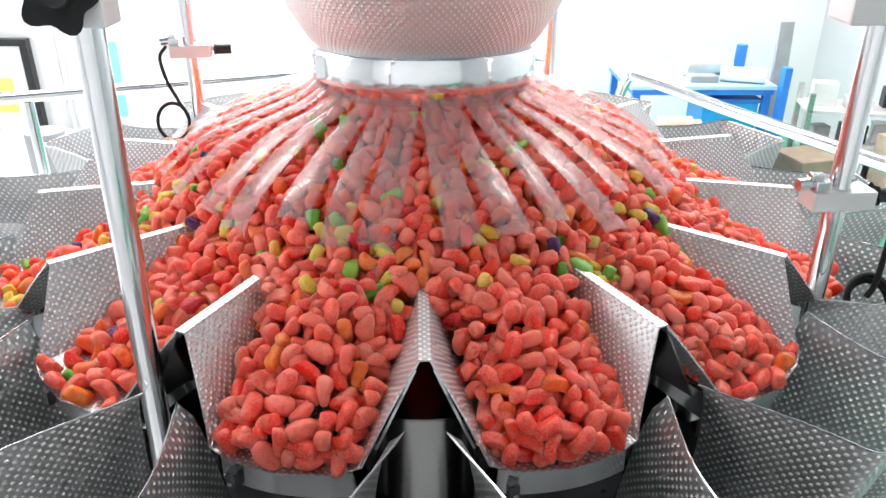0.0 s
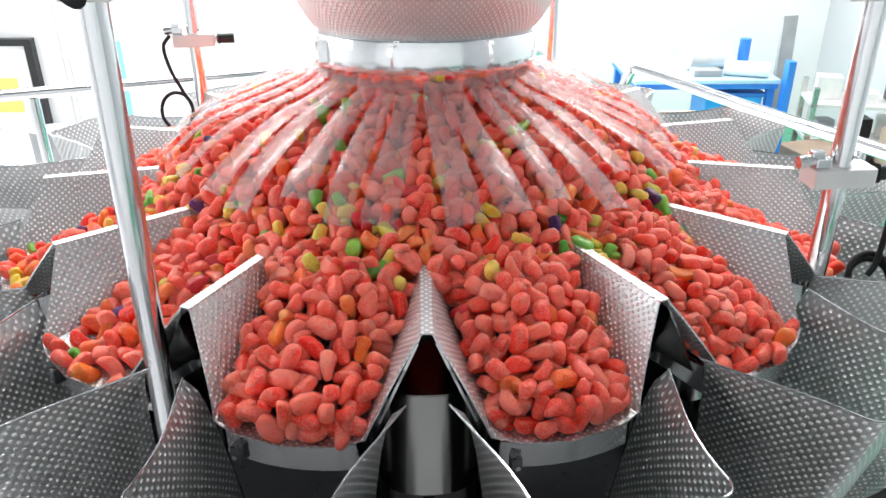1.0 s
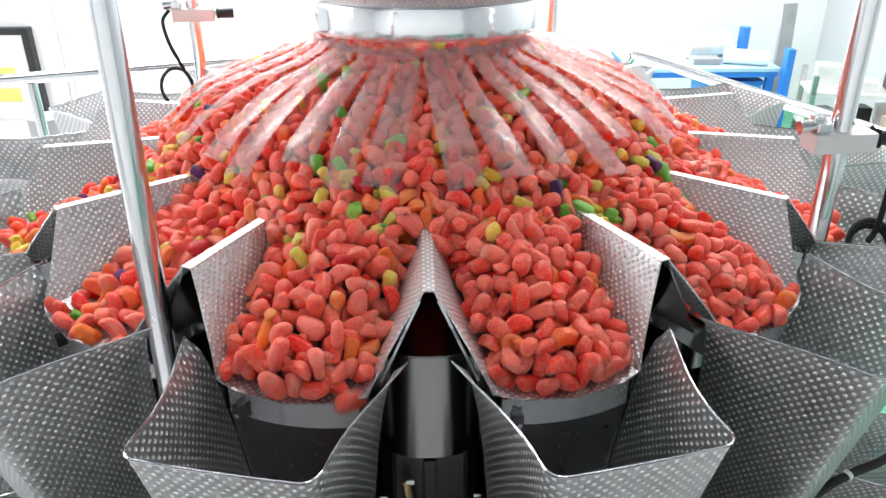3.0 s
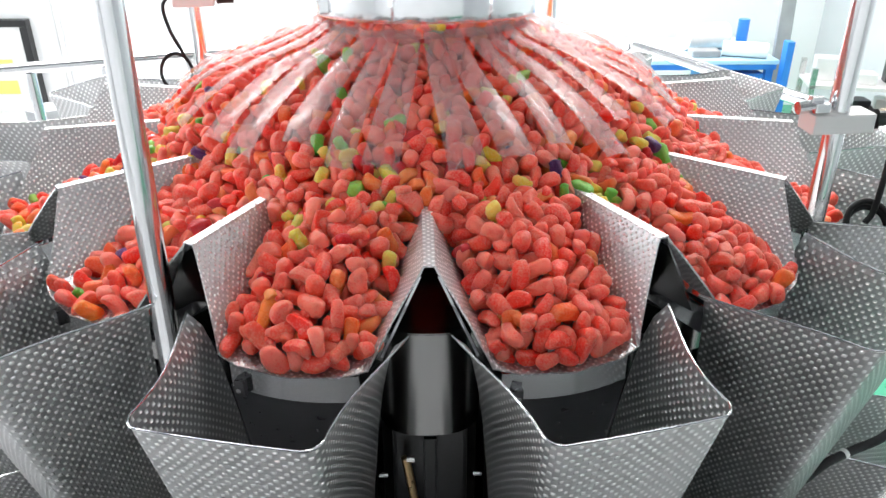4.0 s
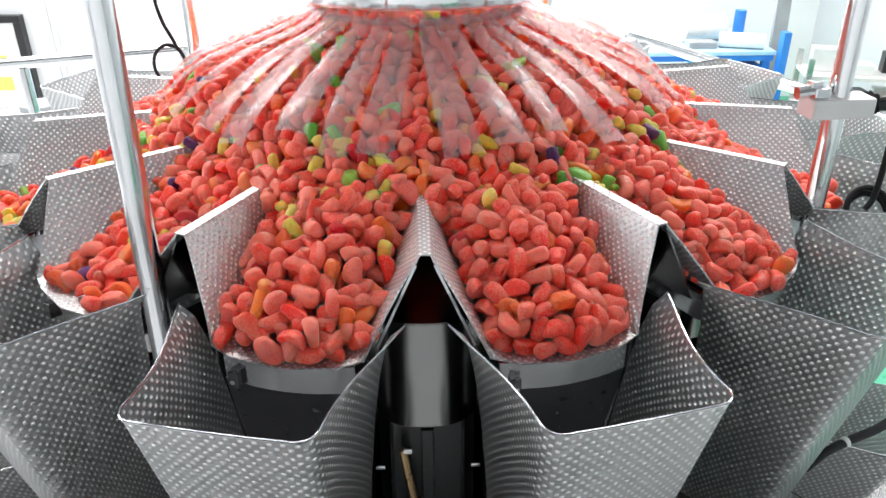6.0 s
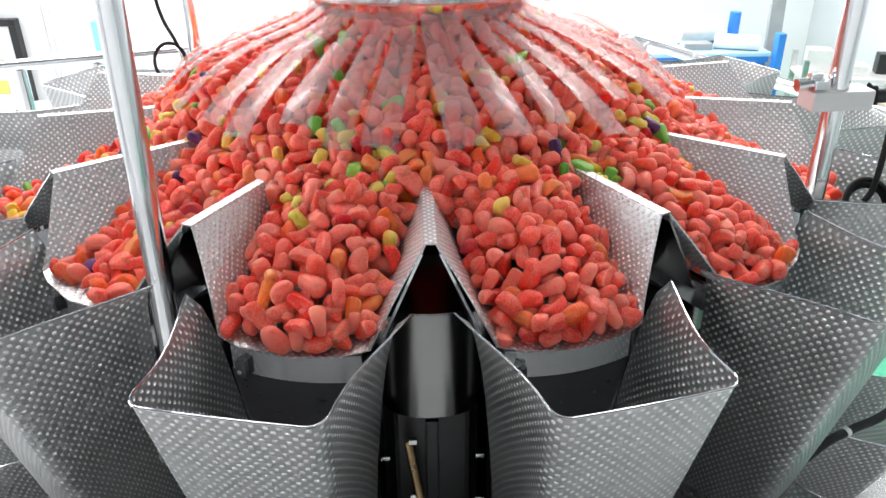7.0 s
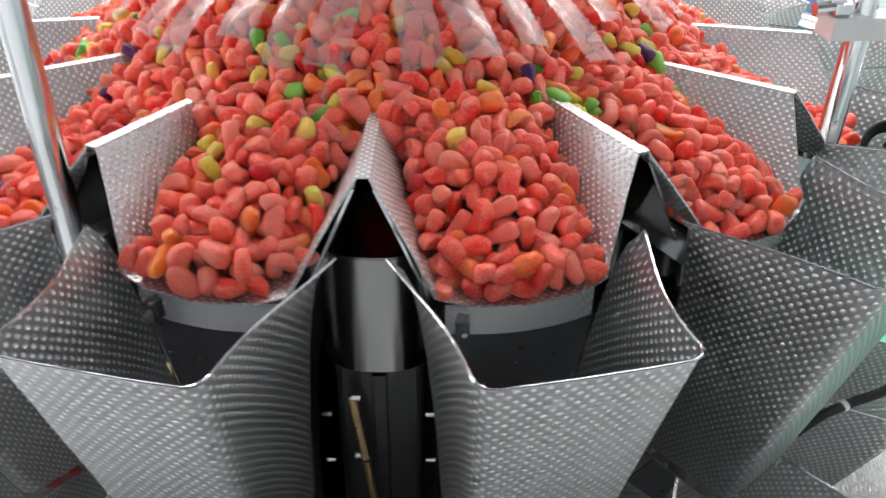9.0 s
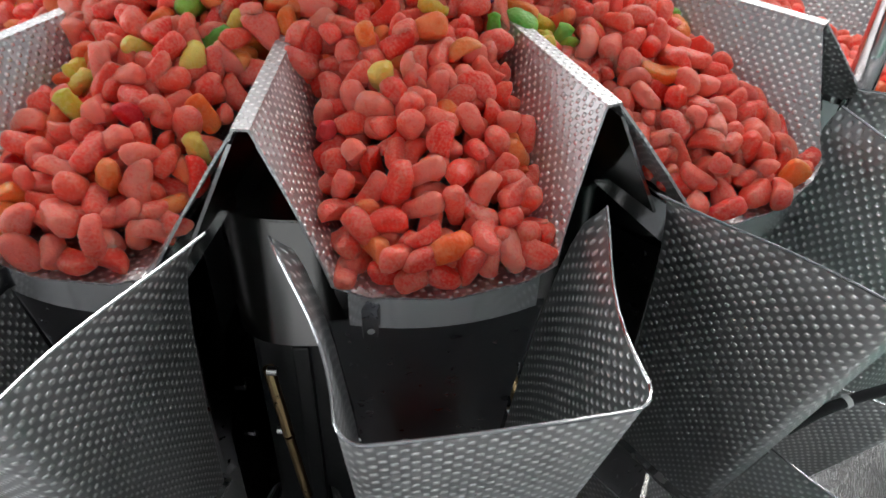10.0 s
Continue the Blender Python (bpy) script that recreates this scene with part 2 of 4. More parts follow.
def add_rod(bm, a, b, r, n=16, r2=None):
    a, b = Vector(a), Vector(b)
    res = bmesh.ops.create_cone(bm, cap_ends=True, segments=n, radius1=r, radius2=r if r2 is None else r2, depth=(b - a).length)
    q = (b - a).to_track_quat("Z", "Y").to_matrix().to_4x4()
    bmesh.ops.transform(bm, matrix=Matrix.Translation((a + b) / 2) @ q, verts=res["verts"])
    return res["verts"]


def rod(a, b, r, n=16, r2=None):
    bm = bmesh.new()
    add_rod(bm, a, b, r, n, r2)
    return bm


def soften(me_ob, angle=35):
    """Smooth faces with sharp creases kept."""
    me = me_ob.data
    for p in me.polygons:
        p.use_smooth = True
    me.set_sharp_from_angle(angle=radians(angle))
    return me_ob


def tube(pts, r, n=10, closed=False):
    """A round bar along a line of points."""
    bm = bmesh.new()
    pts = [Vector(p) for p in pts]
    rings, up = [], Vector((0.13, 0.21, 0.97))
    for i, p in enumerate(pts):
        d = (pts[(i + 1) % len(pts)] - pts[i - 1]) if closed or 0 < i < len(pts) - 1 else (pts[1] - pts[0] if i == 0 else pts[-1] - pts[-2])
        d.normalize()
        a = d.cross(up).normalized()
        b = d.cross(a)
        rings.append([bm.verts.new(p + r * (math.cos(t) * a + math.sin(t) * b)) for t in np.linspace(0, 2 * math.pi, n, endpoint=False)])
    for i in range(len(rings) if closed else len(rings) - 1):
        A, B = rings[i], rings[(i + 1) % len(rings)]
        for k in range(n):
            bm.faces.new((A[k], A[(k + 1) % n], B[(k + 1) % n], B[k]))
    if not closed:
        bm.faces.new(rings[0][::-1])
        bm.faces.new(rings[-1])
    bmesh.ops.recalc_face_normals(bm, faces=bm.faces[:])
    return bm


def smooth_line(pts, steps=6):
    """Points of a smooth curve through the given ones."""
    P = [Vector(p) for p in pts]
    P = [2 * P[0] - P[1]] + P + [2 * P[-1] - P[-2]]
    out = []
    for i in range(1, len(P) - 2):
        for s in range(steps):
            t = s / steps
            a, b, c, d = P[i - 1], P[i], P[i + 1], P[i + 2]
            out.append(0.5 * (2 * b + (c - a) * t + (2 * a - 5 * b + 4 * c - d) * t * t + (3 * b - a - 3 * c + d) * t ** 3))
    return out + [P[-2]]


def lathe(profile, n=72, start=0.0, end=2 * math.pi):
    """A turned shell from (radius, height) pairs, closed round; uv in metres along the girth and the slope."""
    bm = bmesh.new()
    layer = bm.loops.layers.uv.verify()
    rings = [[bm.verts.new((r * math.sin(a), -r * math.cos(a), z)) for a in np.linspace(start, end, n, endpoint=False)] for r, z in profile]
    run, mean = [0.0], sum(r for r, z in profile) / len(profile)
    for (r0, z0), (r1, z1) in zip(profile, profile[1:]):
        run.append(run[-1] + math.hypot(r1 - r0, z1 - z0))
    for i in range(len(rings) - 1):
        for k in range(n):
            f = bm.faces.new((rings[i][k], rings[i][(k + 1) % n], rings[i + 1][(k + 1) % n], rings[i + 1][k]))
            for lp, (kk, ii) in zip(f.loops, ((k, i), (k + 1, i), (k + 1, i + 1), (k, i + 1))):
                lp[layer].uv = (mean * (end - start) * kk / n, run[ii])
    return bm


def sheet(rows, thick=0.0014):
    """A sheet-metal skin over rows of points, given a thickness."""
    bm = bmesh.new()
    g = [[bm.verts.new(p) for p in row] for row in rows]
    for i in range(len(g) - 1):
        for k in range(len(g[0]) - 1):
            bm.faces.new((g[i][k], g[i][k + 1], g[i + 1][k + 1], g[i + 1][k]))
    bmesh.ops.recalc_face_normals(bm, faces=bm.faces[:])
    bmesh.ops.solidify(bm, geom=bm.faces[:], thickness=thick)
    bmesh.ops.recalc_face_normals(bm, faces=bm.faces[:])
    return bm


def lerp(a, b, t):
    return float(a + (b - a) * t)


HEADS = 14
STEP = 360.0 / HEADS


def turned(i):
    """The pose of head i: local -y points outwards, local x along the ring."""
    return pose(0, 0, 0, 0, 0, i * STEP + 0.65)


# ---- the room ----
tagged(part("floor_green", box((0.62, -4, -0.1), (5, 6, 0)), M_FLOOR, uv=False), "glossy green epoxy factory floor", "floor", kind="structure")
tagged(part("floor_pale", box((-5, -4, -0.1), (0.62, 6, 0)), M_PALE, uv=False), "pale grey factory floor", "floor", kind="structure")
tagged(part("platform_deck", box((-4.2, -3.6, 0.0), (1.43, 1.95, 0.02), 0, pose(0, 0, 0, 0, 0, 21)), M_DECK, uv=False), "pale platform deck, near white to bounce light up at the hoppers", "deck", kind="structure")
tagged(part("ceiling", box((-5, -4, 3.8), (5, 6, 3.9)), M_CEILING, uv=False), "plain grey workshop ceiling", "ceiling", kind="structure")
tagged(part("wall_back", box((-5, 5, 0), (5, 5.15, 3.8)), M_WALL, uv=False), "white painted workshop wall", "wall", kind="structure")
tagged(part("wall_left", box((-5.15, -4, 0), (-5, 5.15, 3.8)), M_WALL, uv=False), "white painted workshop wall", "wall", kind="structure")
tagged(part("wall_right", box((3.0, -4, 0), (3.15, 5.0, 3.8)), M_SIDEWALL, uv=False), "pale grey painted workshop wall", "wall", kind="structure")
tagged(part("wall_front", box((-5, -4.15, 0), (3.15, -4, 3.8)), M_WALL, uv=False), "white painted workshop wall", "wall", kind="structure")


# ---- the weigher: body ----
def machine_body():
    t = holder("weigher_body", "central drum of a multihead weigher, gap shade in its black, on a square steel base", "weigher")
    # drum coloured black: shade of the gaps under the pans put into colour
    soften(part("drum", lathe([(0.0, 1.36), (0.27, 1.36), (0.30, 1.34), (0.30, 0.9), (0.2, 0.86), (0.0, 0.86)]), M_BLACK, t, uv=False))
    soften(part("collecting_chute", lathe([(0.66, 0.99), (0.66, 0.97), (0.3, 0.62), (0.17, 0.5), (0.165, 0.5), (0.295, 0.625), (0.655, 0.972), (0.655, 0.99)]), M_STEEL, t, "brushed steel collecting chute", uv=False))
    part("base_plate", box((-0.42, -0.42, 0.42), (0.42, 0.42, 0.5), 0.01), M_STEEL, t)
    soften(part("neck", rod((0, 0, 0.5), (0, 0, 0.88), 0.16, 32), M_STEEL, t))
    for sx in (-1, 1):
        for sy in (-1, 1):
            part("leg", box((sx * 0.38 - 0.035, sy * 0.38 - 0.035, 0), (sx * 0.38 + 0.035, sy * 0.38 + 0.035, 0.42), 0.004), M_STEEL, t)
    soften(part("top_cone", lathe([(0.0, 1.545), (0.12, 1.52), (0.24, 1.46), (0.25, 1.44), (0.2, 1.43), (0.0, 1.43)]), M_DIMPLE_FINE, t, "embossed dispersion cone", uv=False))
    soften(part("cone_drive", rod((0, 0, 1.36), (0, 0, 1.432), 0.1, 32), M_STEEL, t))
    return t


machine_body()


# ---- feeder pans ----
LIP_U, LIP_W, LIP_Z = 0.453, 0.053, 1.422
HALF = math.tan(radians(STEP / 2))


def pan_section(u):
    """Half a trough's outline at radius u, from the middle outwards: (v, z)."""
    k = min(1.0, max(0.0, (u - 0.22) / (LIP_U - 0.22)))
    floor_z = lerp(1.437, LIP_Z, k)
    w = lerp(0.03, LIP_W, k)
    top_v = min(u, 0.415) * HALF - 0.005
    top_z = 1.49
    if u > 0.41:
        e = (u - 0.41) / (LIP_U - 0.41)
        top_v, top_z = lerp(0.41 * HALF - 0.005, w + 0.004, e), lerp(1.49, floor_z + 0.004, e)
    return [(0.0, floor_z), (w * 0.75, floor_z + 0.001), (w, floor_z + 0.004), (lerp(w, top_v, 0.5), lerp(floor_z + 0.004, top_z, 0.5)), (top_v, top_z)]


def feeder_pan():
    t = holder("feeder_pan", "embossed stainless vibrating feeder pan full of sugared gummies", "feeder pan", "feeder pans round the cone", at=turned(0.5))
    us = [0.22, 0.28, 0.34, 0.38, 0.41, 0.422, 0.434, 0.446, LIP_U]
    rows = []
    for u in us:
        half = pan_section(u)
        pts = [(-v, z) for v, z in half[::-1]] + list(half[1:])
        bulge = 0.014 if u == LIP_U else 0.0
        rows.append([Vector((v, -(u + bulge * (1 - (v / 0.06) ** 2)) if abs(v) < 0.06 else -u, z)) for v, z in pts])
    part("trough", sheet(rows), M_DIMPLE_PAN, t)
    lip = []
    for z, out in ((1.4185, 0.0), (1.396, 0.004)):
        bow = [Vector((v, -(LIP_U - 0.005 + 0.012 * (1 - (v / 0.06) ** 2)), z)) for v in np.linspace(-0.05, 0.05, 9)]
        lip.append([Vector((-0.049 - out, -0.36, z + 0.012)), Vector((-0.052 - out, -0.43, z + 0.003))] + bow + [Vector((0.052 + out, -0.43, z + 0.003)), Vector((0.049 + out, -0.36, z + 0.012))])
    soften(part("front_skirt", sheet(lip, 0.002), M_CHROME, t, "smooth polished skirt under the lip"))
    part("clip", box((-0.044, -0.461, 1.394), (-0.036, -0.452, 1.408), 0.001), M_DARKSTEEL, t, "small dark clip under the lip")
    part("clip_screw", rod((-0.040, -0.460, 1.401), (-0.040, -0.463, 1.401), 0.002, 10), M_POLISHED, t)
    part("bracket", box((-0.03, -0.43, 1.385), (0.03, -0.30, 1.402), 0.003), M_DARKSTEEL, t)
    for s in (-1, 1):
        a, b = pan_section(0.41), pan_section(0.3)
        side = [[Vector((s * (a[4][0] - 0.001), -0.41, 1.482)), Vector((s * (b[4][0] - 0.001), -0.30, 1.482))],
                [Vector((s * (a[2][0] + 0.012), -0.425, 1.418)), Vector((s * (b[2][0] + 0.012), -0.30, 1.418))]]
        part("side_plate", sheet(side, 0.002), M_MIRROR, t, "smooth mirror-like outer side plate")
    return t


PAN = feeder_pan()
for i in range(1, HEADS):
    copy_thing(PAN, turned(i + 0.5))


def ridge_cap():
    rows = []
    for u in (0.25, 0.30, 0.36, 0.42):
        rows.append([Vector((v, -u, 1.4915 + h)) for v, h in ((-0.0075, -0.007), (-0.0045, 0.0), (0.0045, 0.0), (0.0075, -0.007))])
    ob = part("ridge_cap", sheet(rows), M_DIMPLE_PAN)
    ob.matrix_basis = turned(0)
    return tagged(ob, "folded embossed stainless cap between two feeder pans", "ridge cap", "caps between the pans")


CAP = ridge_cap()
for i in range(1, HEADS):
    copy_thing(CAP, turned(i))


# ---- hoppers ----
def bent_shell(rows, thick=0.0014):
    """A bent sheet over rows of points, its uv running in metres round the bend and down the slope."""
    bm = bmesh.new()
    layer = bm.loops.layers.uv.verify()
    g = [[bm.verts.new(p) for p in row] for row in rows]
    girth, drop = [0.0], [0.0]
    for a, b in zip(rows[0], rows[0][1:]):
        girth.append(girth[-1] + (b - a).length)
    mid = len(rows[0]) // 2
    for a, b in zip(rows, rows[1:]):
        drop.append(drop[-1] + (b[mid] - a[mid]).length)
    for i in range(len(g) - 1):
        for k in range(len(g[0]) - 1):
            f = bm.faces.new((g[i][k], g[i][k + 1], g[i + 1][k + 1], g[i + 1][k]))
            for lp, (kk, ii) in zip(f.loops, ((k, i), (k + 1, i), (k + 1, i + 1), (k, i + 1))):
                lp[layer].uv = (girth[kk], drop[ii])
    bmesh.ops.solidify(bm, geom=bm.faces[:], thickness=thick)
    bmesh.ops.recalc_face_normals(bm, faces=bm.faces[:])
    return bm


def mouth(u0, u1, w0, w1, z, dip=0.0, bow=0.0, turn=0.011):
    """The plan of a hopper's rim: wing, rounded corner, front, rounded corner, wing."""
    tip, corner = Vector((w0, -u0, z)), Vector((w1, -u1, z))
    along = (tip - corner).normalized()
    half = []
    for e in np.linspace(0, 1, 9):
        p = tip.lerp(corner + along * turn, float(e))
        p.x -= bow * math.sin(math.pi * e ** 1.35)
        p.z -= dip * math.sin(math.pi * e)
        half.append(p)
    a, c = half[-1].copy(), corner + Vector((-turn * 0.8, -0.001, 0))
    for e in np.linspace(0.2, 1, 5):
        e = float(e)
        half.append(a * (1 - e) ** 2 + corner * 2 * e * (1 - e) + c * e * e)
    half.append(Vector((c.x * 0.5, -u1 - 0.0018, z)))
    half.append(Vector((0, -u1 - 0.002, z)))
    return half + [Vector((-p.x, p.y, p.z)) for p in half[-2::-1]]


def hopper(name, label, group, z_top, z_low, u0, u1, w0, w1, u0b, u1b, wb):
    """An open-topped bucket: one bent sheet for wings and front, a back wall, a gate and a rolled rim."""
    t = holder(name, label, "hopper", group, at=turned(0.5))
    top = mouth(u0, u1, w0, w1, z_top, 0.002, 0.0055)
    low = mouth(u0b, u1b, wb, wb, z_low)
    rows = []
    for k in (0.0, 0.04, 0.1, 0.2, 0.35, 0.65, 1.0):
        row = []
        for j, (a, b) in enumerate(zip(top, low)):
            tip = max(0.0, 1 - min(j, len(top) - 1 - j) / 8)
            p = a.lerp(b, k)
            p.x = lerp(a.x, b.x, k + tip * (k ** 0.42 - k))
            row.append(p)
        rows.append(row)
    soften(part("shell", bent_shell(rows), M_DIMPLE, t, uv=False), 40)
    # back plate takes a dark steel: the hopper's inner shade sits in its colour
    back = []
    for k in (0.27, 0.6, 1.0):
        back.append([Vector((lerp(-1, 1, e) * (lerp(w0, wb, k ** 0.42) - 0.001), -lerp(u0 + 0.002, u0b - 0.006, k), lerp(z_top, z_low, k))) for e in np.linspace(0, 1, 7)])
    part("back_wall", sheet(back), M_DARKSTEEL, t, "steel back plate, hopper's inner shade put into its dark colour")
    part("gate", box((-wb, -u1b, z_low - 0.012), (wb, -u0b + 0.008, z_low - 0.009)), M_STEEL, t, "steel gate flap, shut")
    part("rolled_rim", tube(top, 0.0008, 6), M_MIRROR, t, "bright rolled rim")
    return t


FEED = hopper("feed_hopper", "embossed stainless feed hopper with flared wings", "ring of feed hoppers", 1.4505, 1.205, 0.441, 0.567, 0.0848, 0.0595, 0.425, 0.505, 0.044)
for i in range(1, HEADS):
    copy_thing(FEED, turned(i + 0.5))
WEIGH = hopper("weigh_hopper", "embossed stainless weigh hopper under the feed hopper", "ring of weigh hoppers", 1.18, 1.005, 0.40, 0.59, 0.072, 0.068, 0.42, 0.52, 0.05)
for i in range(1, HEADS):
    copy_thing(WEIGH, turned(i + 0.5))


# ---- drive units between the hoppers ----
def drive_unit():
    t = holder("drive_unit", "brushed steel motor cover over a black hopper drive with small links", "hopper drive", "hopper drives", at=turned(0))
    turn = np.linspace(-math.pi / 2, math.pi / 2, 21)
    pts = [(0.045 * math.copysign(abs(math.sin(a)) ** 0.8, a), -0.342 - 0.040 * math.cos(a) ** 0.8) for a in turn]
    rows = [[Vector((x, y, z)) for x, y in [(-0.045, -0.28)] + pts + [(0.045, -0.28)]] for z in (1.408, 1.303)]
    soften(part("motor_cover", sheet(rows, 0.002), M_COVER, t))
    bm = bmesh.new()
    bm.faces.new([bm.verts.new((x, y, 1.4085)) for x, y in [(-0.045, -0.28)] + pts + [(0.045, -0.28)]])
    bmesh.ops.recalc_face_normals(bm, faces=bm.faces[:])
    bmesh.ops.solidify(bm, geom=bm.faces[:], thickness=0.002)
    part("cover_lid", bm, M_COVER, t)
    part("gearbox", box((-0.034, -0.366, 1.06), (0.034, -0.27, 1.302), 0.004), M_BLACK, t)
    part("gear_rib", box((-0.006, -0.372, 1.08), (0.006, -0.364, 1.29), 0.002), M_BLACK, t)
    for s in (-1, 1):
        bm = bmesh.new()
        prof = [(-0.30, 1.31), (-0.375, 1.31), (-0.392, 1.285), (-0.392, 1.25), (-0.405, 1.235), (-0.405, 1.05), (-0.30, 1.05)]
        bm.faces.new([bm.verts.new((s * 0.047, y, z)) for y, z in prof])
        bmesh.ops.solidify(bm, geom=bm.faces[:], thickness=0.003)
        part("side_bracket", bm, M_DARKSTEEL, t)
        for z in (1.262, 1.21):
            part("pin", rod((s * 0.046, -0.385, z), (s * 0.038, -0.385, z), 0.0026, 10), M_MIRROR, t)
    part("link", rod((-0.022, -0.378, 1.275), (-0.012, -0.388, 1.215), 0.0042, 10), M_BRASS, t, "brass coloured link rod")
    part("link", rod((-0.012, -0.388, 1.212), (-0.004, -0.39, 1.14), 0.0036, 10), M_BRASS, t, "brass coloured link rod")
    for z in (1.279, 1.214):
        part("link_joint", rod((-0.021, -0.384, z), (-0.014, -0.384, z), 0.0034, 10), M_STEEL, t)
    return t


DRIVE = drive_unit()
for i in range(1, HEADS):
    copy_thing(DRIVE, turned(i))


# ---- infeed funnel and plastic skirt ----
LEANING = pose(0.004, 0, 1.614, -4.0) @ pose(0, 0, -1.62)


def funnel():
    t = holder("infeed_funnel", "embossed stainless infeed funnel with a polished collar", "funnel", at=LEANING)
    soften(part("bowl", lathe([(0.119, 1.634), (0.13, 1.648), (0.147, 1.675), (0.165, 1.71), (0.185, 1.76), (0.21, 1.84), (0.208, 1.84), (0.183, 1.76), (0.163, 1.71), (0.145, 1.675), (0.128, 1.65), (0.117, 1.636)]), M_DIMPLE_FINE, t, uv=False), 60)
    soften(part("collar", lathe([(0.112, 1.602), (0.124, 1.602), (0.125, 1.604), (0.125, 1.633), (0.124, 1.635), (0.112, 1.635), (0.112, 1.602)]), M_CHROME, t, "mirror-polished clamp collar", uv=False))
    part("clamp_lug", box((-0.112, -0.072, 1.606), (-0.098, -0.058, 1.63), 0.002), M_POLISHED, t)
    return t


funnel()

MOUND = [(0.0, 1.61), (0.098, 1.608), (0.108, 1.60), (0.112, 1.588), (0.122, 1.577), (0.14, 1.567), (0.17, 1.557), (0.21, 1.545), (0.245, 1.531), (0.275, 1.515), (0.305, 1.499), (0.33, 1.486), (0.37, 1.471), (0.42, 1.452), (0.6, 1.42)]
HOOD = [(0.1125, 1.606), (0.114, 1.598), (0.122, 1.590), (0.14, 1.5815), (0.17, 1.572), (0.20, 1.562), (0.235, 1.547), (0.262, 1.532), (0.285, 1.513), (0.30, 1.500)]


def flank(a):
    """0 before the two front pans, 1 round the sides and the back."""
    return min(1.0, max(0.0, (abs(math.degrees(a)) - 24) / 10))


def mound_z(r, a=0.0):
    z = float(np.interp(r, [p[0] for p in MOUND], [p[1] for p in MOUND]))
    side = 0.012 if a > 0 else 0.022
    return z - flank(a) * side * min(1.0, max(0.0, (r - 0.25) / 0.07))


def hood_z(r):
    return float(np.interp(r, [p[0] for p in HOOD], [p[1] for p in HOOD]))


def plastic_skirt():
    t = holder("plastic_skirt", "clear plastic skirt cut into strips hanging over the candy", "plastic skirt")
    rng = random.Random(5)
    band = []
    for r, z in HOOD[:3]:
        band.append([Vector((q * math.sin(a), -q * math.cos(a), z)) for a, q in ((a, r * (1 + 0.006 * math.sin(23 * a) * (r > 0.115))) for a in np.linspace(0, 2 * math.pi, 121))])
    soften(part("band", sheet(band, 0.0006), M_FILM, t, "clear upper part of the skirt"))
    n = 34
    for i in range(n):
        a0 = 2 * math.pi * (i + 0.5) / n + rng.uniform(-0.03, 0.03)
        back = abs((a0 + math.pi) % (2 * math.pi) - math.pi) > 1.0
        reach = rng.uniform(0.272, 0.298) if not back else rng.uniform(0.28, 0.298)
        twist = rng.uniform(-0.06, 0.06)
        lift = rng.uniform(0.0, 0.006)
        w0, w1 = 0.0105, rng.uniform(0.0125, 0.018)
        curl = rng.uniform(-0.004, 0.004)
        rows = []
        for k in np.linspace(0, 1, 13):
            r = lerp(0.118, reach, k)
            z = hood_z(r) + 0.0012 + lift * k * k + 0.0012 * math.sin(9 * k + i)
            a = a0 + twist * k * k
            w = lerp(w0, w1, k)
            rows.append([Vector((r * math.sin(a), -r * math.cos(a), z + 0.0022 * (1 - s * s) + curl * s * k)) + s * w * Vector((math.cos(a), math.sin(a), 0)) for s in (-1, -0.6, -0.2, 0.2, 0.6, 1)])
        soften(part("strip", sheet(rows, 0.0006), M_FILM, t), 80)
    return t


plastic_skirt()


# ---- posts with sensors ----
def sensor_post(x, y, label, top, lean=0.0):
    t = holder("sensor_post", label, "post", "posts round the weigher", at=pose(x, y, 1.3, 0, lean, 0) @ pose(0, 0, -1.3))
    soften(part("pole", rod((0, 0, 1.30), (0, 0, top), 0.0097, 24), M_POLISHED, t))
    part("foot", box((-0.02, -0.02, 1.28), (0.02, 0.02, 1.302), 0.003), M_DARKSTEEL, t)
    return t


def star_knob(parent, m, r=0.018):
    bm = bmesh.new()
    pts = [(rr * math.cos(a), rr * math.sin(a)) for a, rr in ((2 * math.pi * i / 40, r * (0.86 + 0.14 * math.cos(5 * 2 * math.pi * i / 40))) for i in range(40))]
    bm.faces.new([bm.verts.new((px, py, 0)) for px, py in pts])
    bmesh.ops.solidify(bm, geom=bm.faces[:], thickness=0.014)
    bmesh.ops.bevel(bm, geom=bm.edges[:], offset=0.0015, segments=1, affect="EDGES")
    bmesh.ops.recalc_face_normals(bm, faces=bm.faces[:])
    add_rod(bm, (0, 0, -0.002), (0, 0, 0.022), 0.007, 16)
    bmesh.ops.transform(bm, matrix=m, verts=bm.verts[:])
    return part("star_knob", bm, M_BLACK, parent, "black star grip knob")


LP, RP = (-0.206, -0.385), (0.383, -0.230)
left_post = sensor_post(*LP, "polished steel post with a black star knob", 1.95, 0.8)
right_post = sensor_post(*RP, "polished steel post carrying a white sensor clamp", 1.95, -0.6)
back_right = sensor_post(0.21, 0.40, "polished steel post behind the funnel", 1.95)
back_left = sensor_post(-0.33, 0.25, "polished steel post with a sensor bracket", 1.95)


